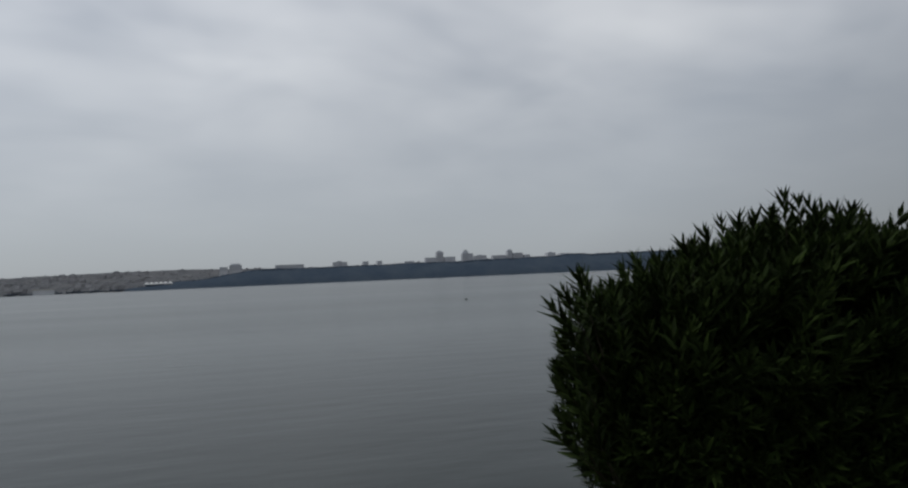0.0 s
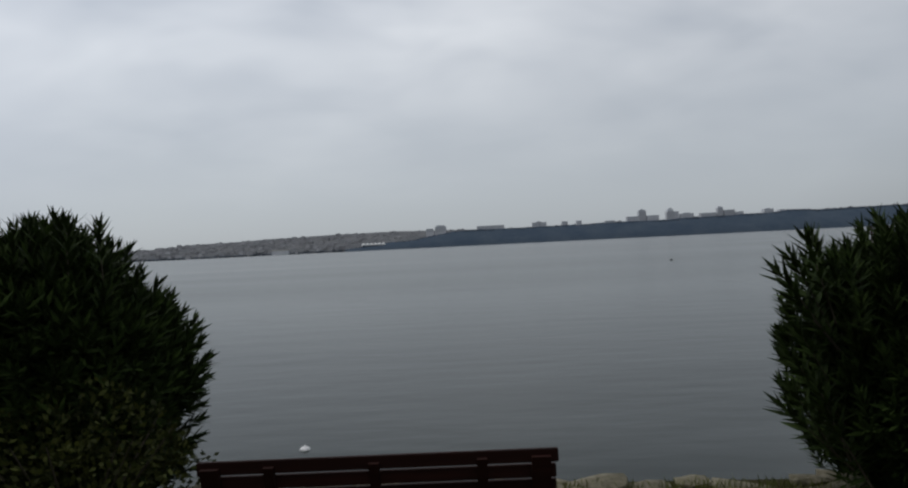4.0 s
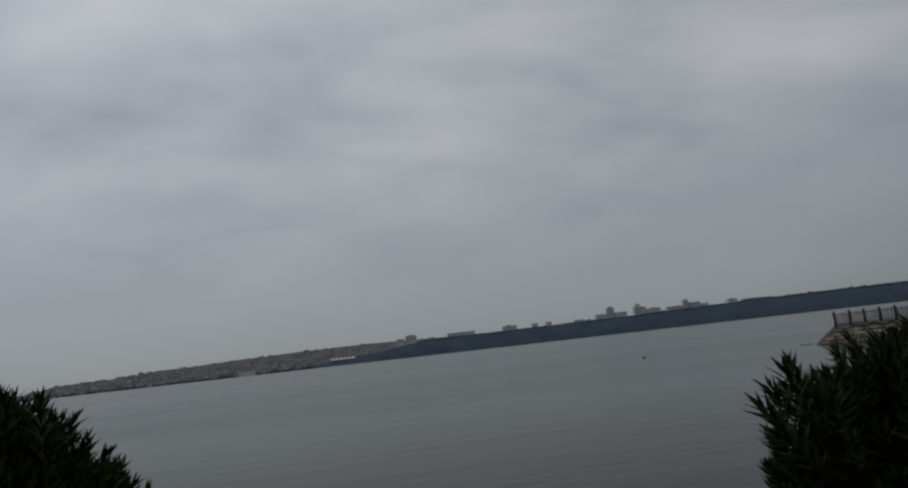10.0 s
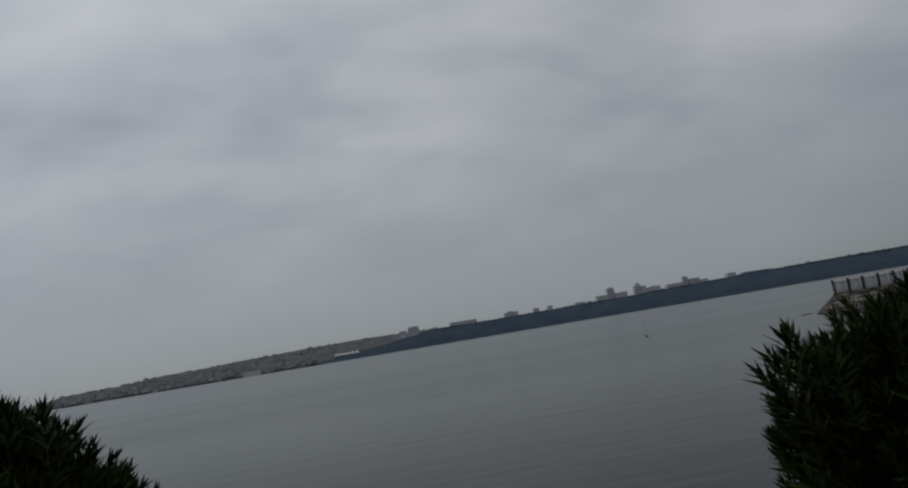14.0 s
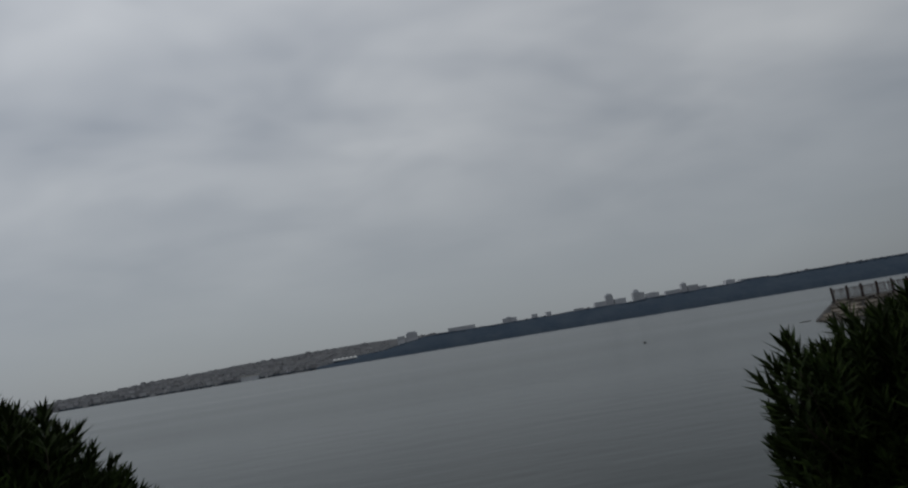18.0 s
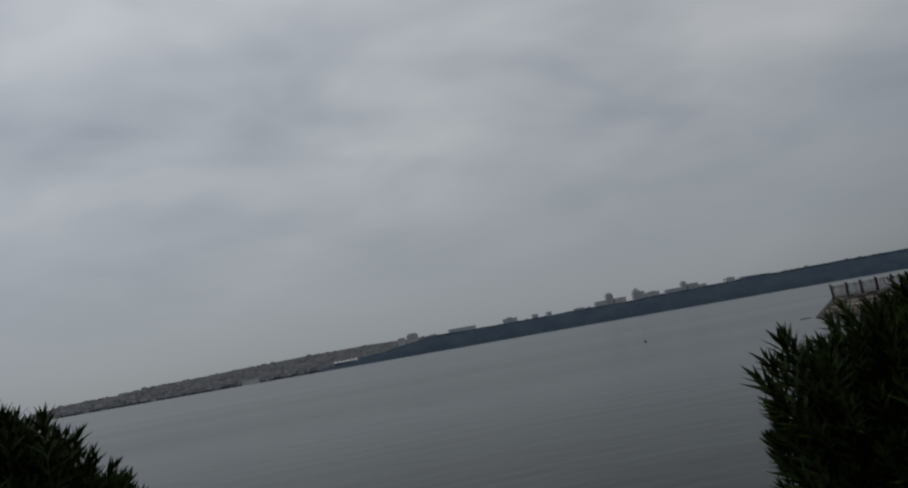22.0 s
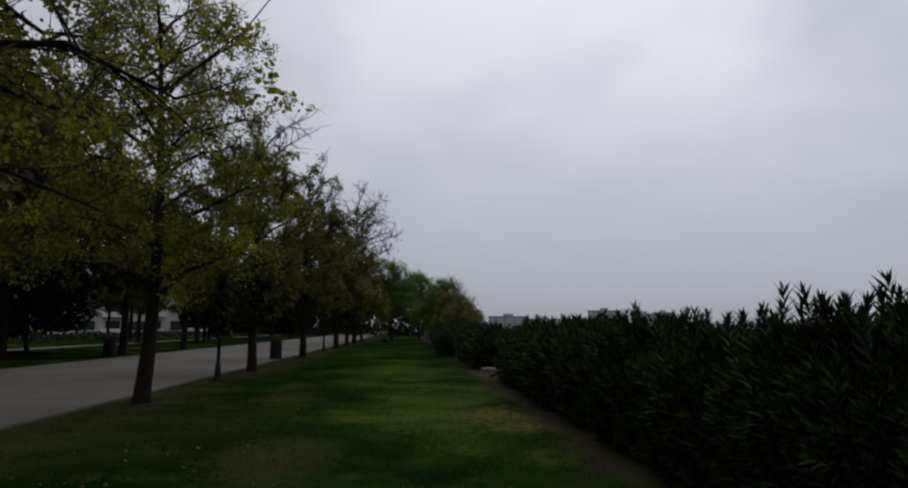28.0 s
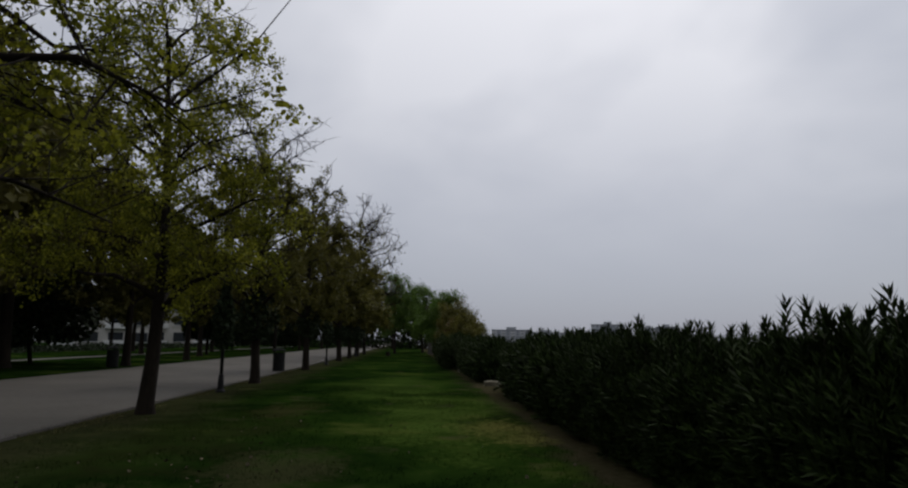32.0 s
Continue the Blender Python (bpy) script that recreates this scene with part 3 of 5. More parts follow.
def slope_mesh(name, x0, x1, y0, depth, scale, material, step=25, foot=3.0):
    verts, faces, k = [], [], 9
    xs = np.arange(x0, x1 + step, step)
    grow = (y0 + depth) / FAR_D
    for x in xs:
        top = (scale or woods_top(x)) * grow
        for j in range(k):
            f = j / (k - 1)
            rough = 5.0 * noise.noise((x * 0.012, f * 4, 1.0)) + 3.0 * noise.noise((x * 0.04, f * 9, 5.0))
            z = -1.5 if j == 0 else foot + (ridge(x) * top - foot) * f ** 0.8 + rough * f * (1 - 0.6 * f)
            verts.append((x * grow, y0 + depth * f, z))
    n = len(xs)
    faces = [(i * k + j, (i + 1) * k + j, (i + 1) * k + j + 1, i * k + j + 1) for i in range(n - 1) for j in range(k - 1)]
    return mesh_from(name, verts, faces, material, True)


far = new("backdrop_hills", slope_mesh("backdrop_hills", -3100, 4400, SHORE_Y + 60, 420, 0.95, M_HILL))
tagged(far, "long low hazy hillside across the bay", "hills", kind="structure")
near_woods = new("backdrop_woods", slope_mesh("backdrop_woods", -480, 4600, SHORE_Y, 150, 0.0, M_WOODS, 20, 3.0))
tagged(near_woods, "dark wooded slope down to the water, tinted blue by painted haze", "woods", kind="structure")


def clump():
    bm = bmesh.new()
    bmesh.ops.create_icosphere(bm, subdivisions=1, radius=1)
    v = np.array([tuple(p.co) for p in bm.verts])
    f = np.array([[p.index for p in q.verts] for q in bm.faces])
    bm.free()
    return v, f


def far_trees(name, count, x0, x1, y0, depth, share, f0, f1, size, material, seed, label, squat=0.6, sink=0.2):
    """Clumps of trees on a far slope, between the shares f0 and f1 of its depth."""
    rng = np.random.default_rng(seed)
    x = rng.uniform(x0, x1, count)
    f = rng.uniform(f0, f1, count)
    r = rng.uniform(0, 1, count) ** 2 * (size[1] - size[0]) + size[0]
    grow = (y0 + depth) / FAR_D
    at = np.array([(a * grow, y0 + depth * b, 3 + (ridge(a) * (share or woods_top(a)) * grow - 3) * b ** 0.8 - sink * c) for a, b, c in zip(x, f, r)])
    v, q = clump()
    fr = np.einsum("n,ij->nij", r, np.diag([1.15, 1.0, squat])) * rng.uniform(0.8, 1.25, count)[:, None, None]
    vv, ff = stamp(v, q, fr, at)
    vv += rng.normal(size=vv.shape) * 0.6
    ob = new(name, fast_mesh(name, vv, ff, material, True))
    return tagged(ob, label, "woods", kind="stuff")


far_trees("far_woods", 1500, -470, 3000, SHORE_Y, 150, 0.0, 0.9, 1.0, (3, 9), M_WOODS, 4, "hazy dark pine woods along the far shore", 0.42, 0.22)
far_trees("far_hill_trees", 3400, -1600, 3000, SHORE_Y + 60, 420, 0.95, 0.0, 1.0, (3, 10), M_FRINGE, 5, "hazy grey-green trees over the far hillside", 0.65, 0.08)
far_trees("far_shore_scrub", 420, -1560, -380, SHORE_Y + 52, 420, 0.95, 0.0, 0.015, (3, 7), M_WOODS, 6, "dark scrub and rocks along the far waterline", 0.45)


def far_block(x0, x1, top, name, label, steps=()):
    """A distant block on the ridge: body, parapet roof, window bands and set-back upper storeys."""
    w, d, z0 = x1 - x0, 24, 48.0
    h = top - z0 - sum(q for _, q in steps) - 1.0
    ob = thing(name, pose((x0 + x1) / 2, FAR_D, z0, 0, 0, random.uniform(-6, 6)), label, "building", "far buildings")
    part("wall", box_bm(-w / 2, -d / 2, -8, w / 2, d / 2, h), M_FARWALL, ob)
    part("roof", box_bm(-w / 2 + 0.4, -d / 2 + 0.4, h, w / 2 - 0.4, d / 2 - 0.4, h + 0.7), M_FARWALL, ob)
    z = h + 0.7
    for fw, fh in steps:
        part("upper_storey", box_bm(-w * fw / 2, -d * fw / 2, z, w * fw / 2, d * fw / 2, z + fh), M_FARWALL, ob)
        z += fh
    bays = max(2, int(w // 9))
    for zz in np.arange(h - 4.5, 14, -7.0):
        for k in range(bays):
            x = -w * 0.45 + (k + 0.5) * w * 0.9 / bays
            part("window", box_bm(x - w * 0.3 / bays, -d / 2 - 0.25, zz, x + w * 0.3 / bays, -d / 2 + 0.1, zz + 2.6), M_FARPANE, ob)
    return ob


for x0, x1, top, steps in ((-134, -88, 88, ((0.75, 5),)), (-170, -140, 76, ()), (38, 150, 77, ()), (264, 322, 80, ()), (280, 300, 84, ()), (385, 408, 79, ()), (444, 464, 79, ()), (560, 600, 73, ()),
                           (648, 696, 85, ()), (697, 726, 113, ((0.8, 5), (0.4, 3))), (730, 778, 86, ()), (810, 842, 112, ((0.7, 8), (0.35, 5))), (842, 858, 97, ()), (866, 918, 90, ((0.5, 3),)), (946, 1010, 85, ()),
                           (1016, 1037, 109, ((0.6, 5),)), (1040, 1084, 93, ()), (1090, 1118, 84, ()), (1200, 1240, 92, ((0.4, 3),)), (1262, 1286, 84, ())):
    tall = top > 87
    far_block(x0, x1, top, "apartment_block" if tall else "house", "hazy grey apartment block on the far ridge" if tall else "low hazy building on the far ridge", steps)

rng = np.random.default_rng(11)
for i in range(130):
    x = rng.uniform(-1480, -430)
    f = rng.uniform(0.0, 1.0) ** 1.3 * 0.85
    grow = (SHORE_Y + 480) / FAR_D
    z0 = 3 + (ridge(x) * 0.95 * grow - 3) * f ** 0.8
    w, d, h = rng.uniform(9, 26), rng.uniform(10, 14), rng.uniform(5, 11)
    ob = thing("house", pose(x * grow, SHORE_Y + 60 + 420 * f - 9, z0, 0, 0, rng.uniform(-25, 25)), "hazy pale house on the far hillside", "house", "houses across the bay")
    part("wall", box_bm(-w / 2, -d / 2, -6, w / 2, d / 2, h), M_FARHOUSE, ob)
    bm = bmesh.new()
    v = [bm.verts.new(p) for p in ((-w / 2 - 0.6, -d / 2 - 0.6, h), (w / 2 + 0.6, -d / 2 - 0.6, h), (w / 2 + 0.6, d / 2 + 0.6, h), (-w / 2 - 0.6, d / 2 + 0.6, h), (-w / 2 + 2, 0, h + 3.2), (w / 2 - 2, 0, h + 3.2))]
    for q in ((0, 1, 5, 4), (2, 3, 4, 5), (1, 2, 5), (3, 0, 4), (3, 2, 1, 0)):
        bm.faces.new([v[k] for k in q])
    part("roof", bm, M_FRINGE, ob)

# white waterside hall with a row of gables
hall = thing("boathouse", pose(-365, SHORE_Y + 86, 19), "long white waterside hall with a row of gables", "building")
part("plinth", box_bm(-41, -6, -8, 41, 6, 0), M_WOODS, hall, "dark plinth")
part("front", box_bm(-46, -7, 0, 46, 6, 3.6), M_WHITE, hall)
for k in range(6):
    bm = bmesh.new()
    x = -38.5 + k * 15.4
    v = [bm.verts.new(p) for p in ((x - 6.4, -7, 3.62), (x + 6.4, -7, 3.62), (x + 6.4, 6, 3.62), (x - 6.4, 6, 3.62), (x - 1, 0, 9.4), (x + 1, 0, 9.4))]
    for q in ((0, 1, 5, 4), (1, 2, 5), (2, 3, 4, 5), (3, 0, 4), (3, 2, 1, 0)):
        bm.faces.new([v[i] for i in q])
    part("gable", bm, M_WHITE, hall)
shed = thing("shed", pose(-713, SHORE_Y + 40, 10), "long pale shed by the far water", "building")
part("wall", box_bm(-31, -8, -12, 31, 8, 5), M_FARWALL, shed)
part("roof", box_bm(-32, -9, 5, 32, 9, 8), M_RENDER, shed)

# ---- near town beyond the bend of the shore ----
def town_block(x, y, w, d, h, turn, label, mat_wall, storeys, bays, z0=0.0, group="blocks beyond the park"):
    ob = thing("apartment_building", pose(x, y, z0, 0, 0, turn), label, "building", group)
    part("wall", box_bm(-w / 2, -d / 2, -2, w / 2, d / 2, h), mat_wall, ob)
    part("roof", box_bm(-w / 2 - 0.5, -d / 2 - 0.5, h, w / 2 + 0.5, d / 2 + 0.5, h + 0.6), M_ROOF2, ob)
    house = part("stair_house", box_bm(-w * 0.12, -d * 0.3, h + 0.6, w * 0.12, d * 0.3, h + 3.0), mat_wall, ob)
    part("stair_roof", box_bm(-w * 0.13, -d * 0.32, h + 3.0, w * 0.13, d * 0.32, h + 3.2), M_ROOF2, house)
    step = h / storeys
    pane = bpy.data.meshes.new("window")
    b = box_bm(-w / bays * 0.3, -0.12, 0, w / bays * 0.3, 0.12, step * 0.55)
    b.to_mesh(pane)
    b.free()
    pane.materials.append(M_GLASS if mat_wall is M_RENDER else M_FARPANE)
    slab = bpy.data.meshes.new("balcony")
    b = box_bm(-w / bays * 0.46, -1.1, 0, w / bays * 0.46, 0, 0.18)
    box_bm(-w / bays * 0.46, -1.1, 0.18, w / bays * 0.46, -1.0, 1.0, bm=b)
    b.to_mesh(slab)
    b.free()
    slab.materials.append(M_WHITE)
    sill = bpy.data.meshes.new("window_sill")
    b = box_bm(-w / bays * 0.34, -0.3, -0.12, w / bays * 0.34, -0.02, -0.01)
    b.to_mesh(sill)
    b.free()
    sill.materials.append(M_WHITE)
    for i in range(storeys):
        for j in range(bays):
            px = -w / 2 + (j + 0.5) * w / bays
            pane_ob = child("window", pane, ob, m=pose(px, -d / 2, i * step + step * 0.25))
            if mat_wall is M_RENDER:
                child("window_sill", sill, pane_ob)
            if j % 2 == 0:
                child("balcony", slab, ob, m=pose(px, -d / 2, i * step + 0.1))
    return ob


for x, y, w, h, z0, st, bays in ((-700, 160, 40, 14, 0, 5, 8), (-720, 205, 36, 12, 0, 4, 7), (-690, 262, 34, 21, 0, 6, 8), (-720, 290, 22, 17, 0, 5, 5), (-730, 325, 26, 19, 0, 6, 6), (-740, 352, 24, 21, 0, 6, 5), (-710, 236, 20, 11, 0, 3, 5), (-760, 120, 50, 14, 0, 5, 9)):
    town_block(x, y, w, 14, h, 70, "hazy grey apartment block beyond the bay", M_RENDER2, st, bays, z0, "blocks beyond the bay")
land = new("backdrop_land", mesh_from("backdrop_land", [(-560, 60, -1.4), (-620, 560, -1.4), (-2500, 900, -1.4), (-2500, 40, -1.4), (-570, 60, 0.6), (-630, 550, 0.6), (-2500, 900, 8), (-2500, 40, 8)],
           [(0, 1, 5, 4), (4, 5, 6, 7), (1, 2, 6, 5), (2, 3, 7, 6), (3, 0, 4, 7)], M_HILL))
tagged(land, "low hazy land beyond the bend of the shore", "land", kind="structure")

# ---- bench, float and shore stones ----
def bench():
    ob = thing("park_bench", pose(-0.223, 2.82, 0, 0, 0, 0), "dark brown slatted wooden park bench facing the sea", "bench")
    half = 0.775
    # backrest leans back towards the lawn; four boards from the top down
    for i in range(4):
        z1 = 0.80 - i * 0.070
        y = 0.0 + i * 0.017
        part("back_slat", box_bm(-half + 0.01 * (i > 0) + 0.012 * (i > 2), y - 0.011, z1 - 0.057, half - 0.01 * (i > 0) - 0.012 * (i > 2), y + 0.011, z1, 0.003), M_WOOD, ob)
    for i in range(4):
        y = 0.11 + i * 0.105
        part("seat_slat", box_bm(-0.715, y - 0.042, 0.445, 0.715, y + 0.042, 0.475, 0.004), M_WOOD, ob)
    for x in (-0.715, -0.46, -0.01, 0.45, 0.70):
        bm = bmesh.new()
        wide = 0.04 if abs(x) > 0.6 else 0.022
        v = [bm.verts.new((x + a * wide, y, z)) for a in (-1, 1) for y, z in ((-0.04, 0.775), (-0.012, 0.775), (0.078, 0.50), (0.045, 0.50))]
        for q in ((0, 1, 2, 3), (7, 6, 5, 4), (0, 4, 5, 1), (1, 5, 6, 2), (2, 6, 7, 3), (3, 7, 4, 0)):
            bm.faces.new([v[k] for k in q])
        bmesh.ops.recalc_face_normals(bm, faces=bm.faces)
        part("upright", bm, M_WOOD, ob)
    for x in (-0.455, 0.455):
        for y0, top in ((0.03, 0.53), (0.42, 0.45)):
            leg = part("leg", box_bm(x - 0.018, y0, 0, x + 0.018, y0 + 0.05, top, 0.005), M_IRON, ob, "dark iron leg")
            part("foot_plate", box_bm(x - 0.06, y0 - 0.03, 0.002, x + 0.06, y0 + 0.09, 0.02, 0.003), M_IRON, leg)
        part("bearer", box_bm(x - 0.025, 0.09, 0.40, x + 0.025, 0.42, 0.445, 0.004), M_IRON, ob)
    return ob


bench()

buoy = thing("float", pose(-2.15, 9.09, -1.0), "small white plastic float lying on the water", "float")
part("float_body", lathe_bm([(0.02, -0.05), (0.055, -0.045), (0.075, -0.015), (0.07, 0.015), (0.045, 0.036), (0.018, 0.042)], 14), M_WHITE, buoy, smooth=True)
part("ring", lathe_bm([(0.016, 0.038), (0.02, 0.045), (0.018, 0.055), (0.01, 0.06)], 8), M_WHITE, buoy)
buoy2 = thing("mooring_buoy", pose(21.7, 72, -1.0), "small dark mooring buoy far out on the water", "buoy")
part("drum", lathe_bm([(0.08, -0.15), (0.13, -0.1), (0.15, 0.03), (0.12, 0.1), (0.05, 0.14)], 14), M_IRON, buoy2, smooth=True)
part("ring", lathe_bm([(0.03, 0.135), (0.04, 0.15), (0.03, 0.19), (0.01, 0.2)], 8), M_IRON, buoy2)


def stone_mesh(seed, sx, sy, sz):
    bm = bmesh.new()
    bmesh.ops.create_icosphere(bm, subdivisions=2, radius=1)
    for v in bm.verts:
        c = v.co
        c *= 1 + 0.28 * noise.noise(c * 1.4 + Vector((seed * 7.1, 0, 0)))
        e = 5.0
        d = (abs(c.x) ** e + abs(c.y) ** e + abs(c.z) ** e) ** (1 / e)
        c *= 1 / max(d, 0.3)
        c += 0.16 * Vector((noise.noise(c * 3 + Vector((seed, 0, 0))), noise.noise(c * 3 + Vector((0, seed, 0))), noise.noise(c * 3 + Vector((0, 0, seed)))))
        v.co = Vector((c.x * sx, c.y * sy, min(c.z, 0.8) * sz))
    me = bpy.data.meshes.new("stone")
    bm.to_mesh(me)
    bm.free()
    me.materials.append(M_STONE)
    return me


edge = thing("shore_edging", L_turn(0, -4.40), "uneven pale stones edging the lawn above the water", "stone edging", kind="structure")
rng = np.random.default_rng(21)
slabs = [stone_mesh(k, *d) for k, d in enumerate(((0.26, 0.13, 0.07), (0.20, 0.13, 0.085), (0.16, 0.12, 0.06), (0.32, 0.12, 0.06), (0.13, 0.10, 0.085)))]
for row, w0 in ((0, 0.0), (1, -0.22), (2, 0.2)):
    s = -7.0
    while s < 6.0:
        k = int(rng.integers(0, 5))
        size = (0.24, 0.19, 0.15, 0.29, 0.12)[k]
        s += size
        if rng.random() < (0.8, 0.9, 0.35)[row]:
            m = pose(s, w0 + rng.normal() * 0.05, -0.02 - 0.008 * row + rng.normal() * 0.014, rng.normal() * 4, rng.normal() * 4, rng.normal() * 20)
            child("stone", slabs[k], edge, m=m @ Matrix.Diagonal((*[rng.uniform(0.7, 1.2)] * 2, rng.uniform(0.6, 0.95), 1)))
        s += size * 0.9 + rng.uniform(-0.03, 0.06)


# ---- grass ----
def blades(name, count, s0, s1, w0, w1, tall, material, seed, label, base=-0.01):
    rng = np.random.default_rng(seed)
    s, w = rng.uniform(s0, s1, count), rng.uniform(w0, w1, count)
    field = np.array([noise.noise((a * 0.9, b * 0.9, seed)) for a, b in zip(s, w)])
    ok = field > -0.15
    s, w = s[ok], w[ok]
    n = len(s)
    at = s[:, None] * np.array(U)[None] + w[:, None] * np.array(N)[None]
    at[:, 2] = base
    h = rng.uniform(0.5, 1.3, n) * tall
    ways = np.stack([rng.normal(size=n) * 0.4, rng.normal(size=n) * 0.4, np.ones(n)], -1)
    v = np.array([(-0.05, 0, 0), (0.05, 0, 0), (0.035, 0.05, 0.55), (0.0, 0.22, 1.0)])
    f = np.array([(0, 1, 2), (0, 2, 3)])
    vv, ff = stamp(v, f, frames_along(ways, rng, h), at)
    return tagged(new(name, fast_mesh(name, vv, ff, material)), label, "grass", kind="stuff")


blades("lawn_grass", 60000, 2.0, 26, -3.2, 5.6, 0.055, M_BLADE, 2, "short green lawn grass in uneven tufts")
blades("verge_grass", 8000, -7, 6, -4.6, -3.0, 0.06, M_BLADE, 6, "patchy grass round the bench and along the stones")
blades("path_edge_grass", 9000, 6, 40, 5.75, 6.45, 0.07, M_DRY, 8, "rough grass creeping over the promenade edge")
blades("bench_grass", 52000, -4, 3.2, -4.45, -2.6, 0.032, M_DRY, 9, "thin dry grass on the soil round the bench", 0.022)
blades("shore_tufts", 8500, -6, 5, -4.6, -4.05, 0.06, M_TUFT, 7, "green and dry grass tufts between the edging stones", 0.01)


# ---- oleander hedges ----
LEAF_V = np.array([(0, 0, 0), (-0.098, 0.02, 0.42), (0, -0.012, 0.45), (0.098, 0.02, 0.42), (0, -0.045, 1.0)])
LEAF_F = np.array([(0, 2, 1), (0, 3, 2), (1, 2, 4), (2, 3, 4)])
LEAF_V2 = np.array([(0, 0, 0), (-0.11, 0.0, 0.45), (0.11, 0.0, 0.45), (0, -0.05, 1.0)])
LEAF_F2 = np.array([(0, 2, 1), (1, 2, 3)])


def shoot_arrays(seed, whorls=9, length=0.30, leaf=0.125, coarse=False, low=62, high=20):
    """Leaves and stem of one upright oleander shoot with leaves in threes, steeper towards the tip."""
    rng = np.random.default_rng(seed)
    ways, at, size = [], [], []
    for k in range(whorls):
        g = k / (whorls - 1)
        z = length * (0.15 + 0.85 * g)
        tilt = radians(low + (high - low) * g)
        turn = k * 1.047 + rng.normal() * 0.12
        for j in range(3):
            a = turn + j * 2.094 + rng.normal() * 0.12
            t = tilt + rng.normal() * 0.10
            ways.append((math.sin(t) * math.cos(a), math.sin(t) * math.sin(a), math.cos(t)))
            at.append((0, 0, z))
            size.append(leaf * rng.uniform(0.85, 1.12) * (0.72 if k == whorls - 1 else 1))
    fr = frames_along(np.array(ways), rng, size)
    # the leaf's flat side faces up along the shoot
    z = fr[:, :, 2]
    up = np.array([0, 0, 1.0]) - z * z[:, 2:3] / (np.linalg.norm(z, axis=1, keepdims=True) ** 2)
    up /= np.linalg.norm(up, axis=1, keepdims=True) + 1e-9
    zz = z / np.linalg.norm(z, axis=1, keepdims=True)
    fr = np.stack([np.cross(up, zz), up, zz], -1) * np.array(size)[:, None, None]
    return stamp(LEAF_V2 if coarse else LEAF_V, LEAF_F2 if coarse else LEAF_F, fr, np.array(at))


def stem_arrays(length=0.30):
    return tubes([[((0, 0, -0.12), 0.006), ((0.004, 0, length * 0.5), 0.0045), ((0, 0, length * 1.02), 0.002)]], 4)


SHOOTS = [shoot_arrays(k, 8 + k % 3, 0.26 + 0.02 * k, 0.135 + 0.008 * (k % 3)) for k in range(5)]
TALL = [shoot_arrays(k + 30, 9, 0.38, 0.165, low=62, high=24) for k in range(3)]
COARSE = [shoot_arrays(k + 9, 6, 0.34, 0.16, True) for k in range(3)]
SHOOT_ME = []
for k, (v, f) in enumerate(SHOOTS):
    SHOOT_ME.append(fast_mesh("shoot", v, f, M_LEAF))
TALL_ME = [fast_mesh("tall_shoot", v, f, M_LEAF) for v, f in TALL]
STALK_ME = fast_mesh("stalk", *stem_arrays(0.34), M_STEM)


def hull(rng, count, rs, rw, h, inner=0.0, e=2.3, fall=0.0, lumpy=0.13):
    """Places and outward ways over a mound with full sides down to the ground and a domed top."""
    out_p, out_n = [], []
    for _ in range(count):
        a = rng.uniform(0, 2 * math.pi)
        if rng.random() < 0.42:
            rho = math.sqrt(rng.random())
            zf = 0.42 + 0.58 * (1 - rho**e) ** (1 / e)
        else:
            zf = rng.uniform(0.02, 0.78)
            rho = 0.84 + 0.16 * math.sin(min(1, zf / 0.42) * math.pi / 2) if zf < 0.42 else (1 - ((zf - 0.42) / 0.58) ** e) ** (1 / e)
        c, d = math.cos(a), math.sin(a)
        k = (abs(c) ** 2.6 + abs(d) ** 2.6) ** (-1 / 2.6)
        c, d = c * k, d * k
        lump = 1 + lumpy * noise.noise((c * rho * 1.7 + rs * 9, d * rho * 1.7, zf * 2.2 + h * 5))
        f = (1 - inner * rng.random() ** 1.4) * lump
        out_p.append((c * rho * rs * f, d * rho * rw * f, max(0.04, zf * h * (0.25 + 0.75 * f) * (1 - fall * abs(c * rho)))))
        n = np.array([c * rho**1.5 / rs, d * rho**1.5 / rw, max(-0.08, (zf - 0.42) * 2.2) / h * 1.3])
        out_n.append(n / (np.linalg.norm(n) + 1e-6))
    return np.array(out_p), np.array(out_n)


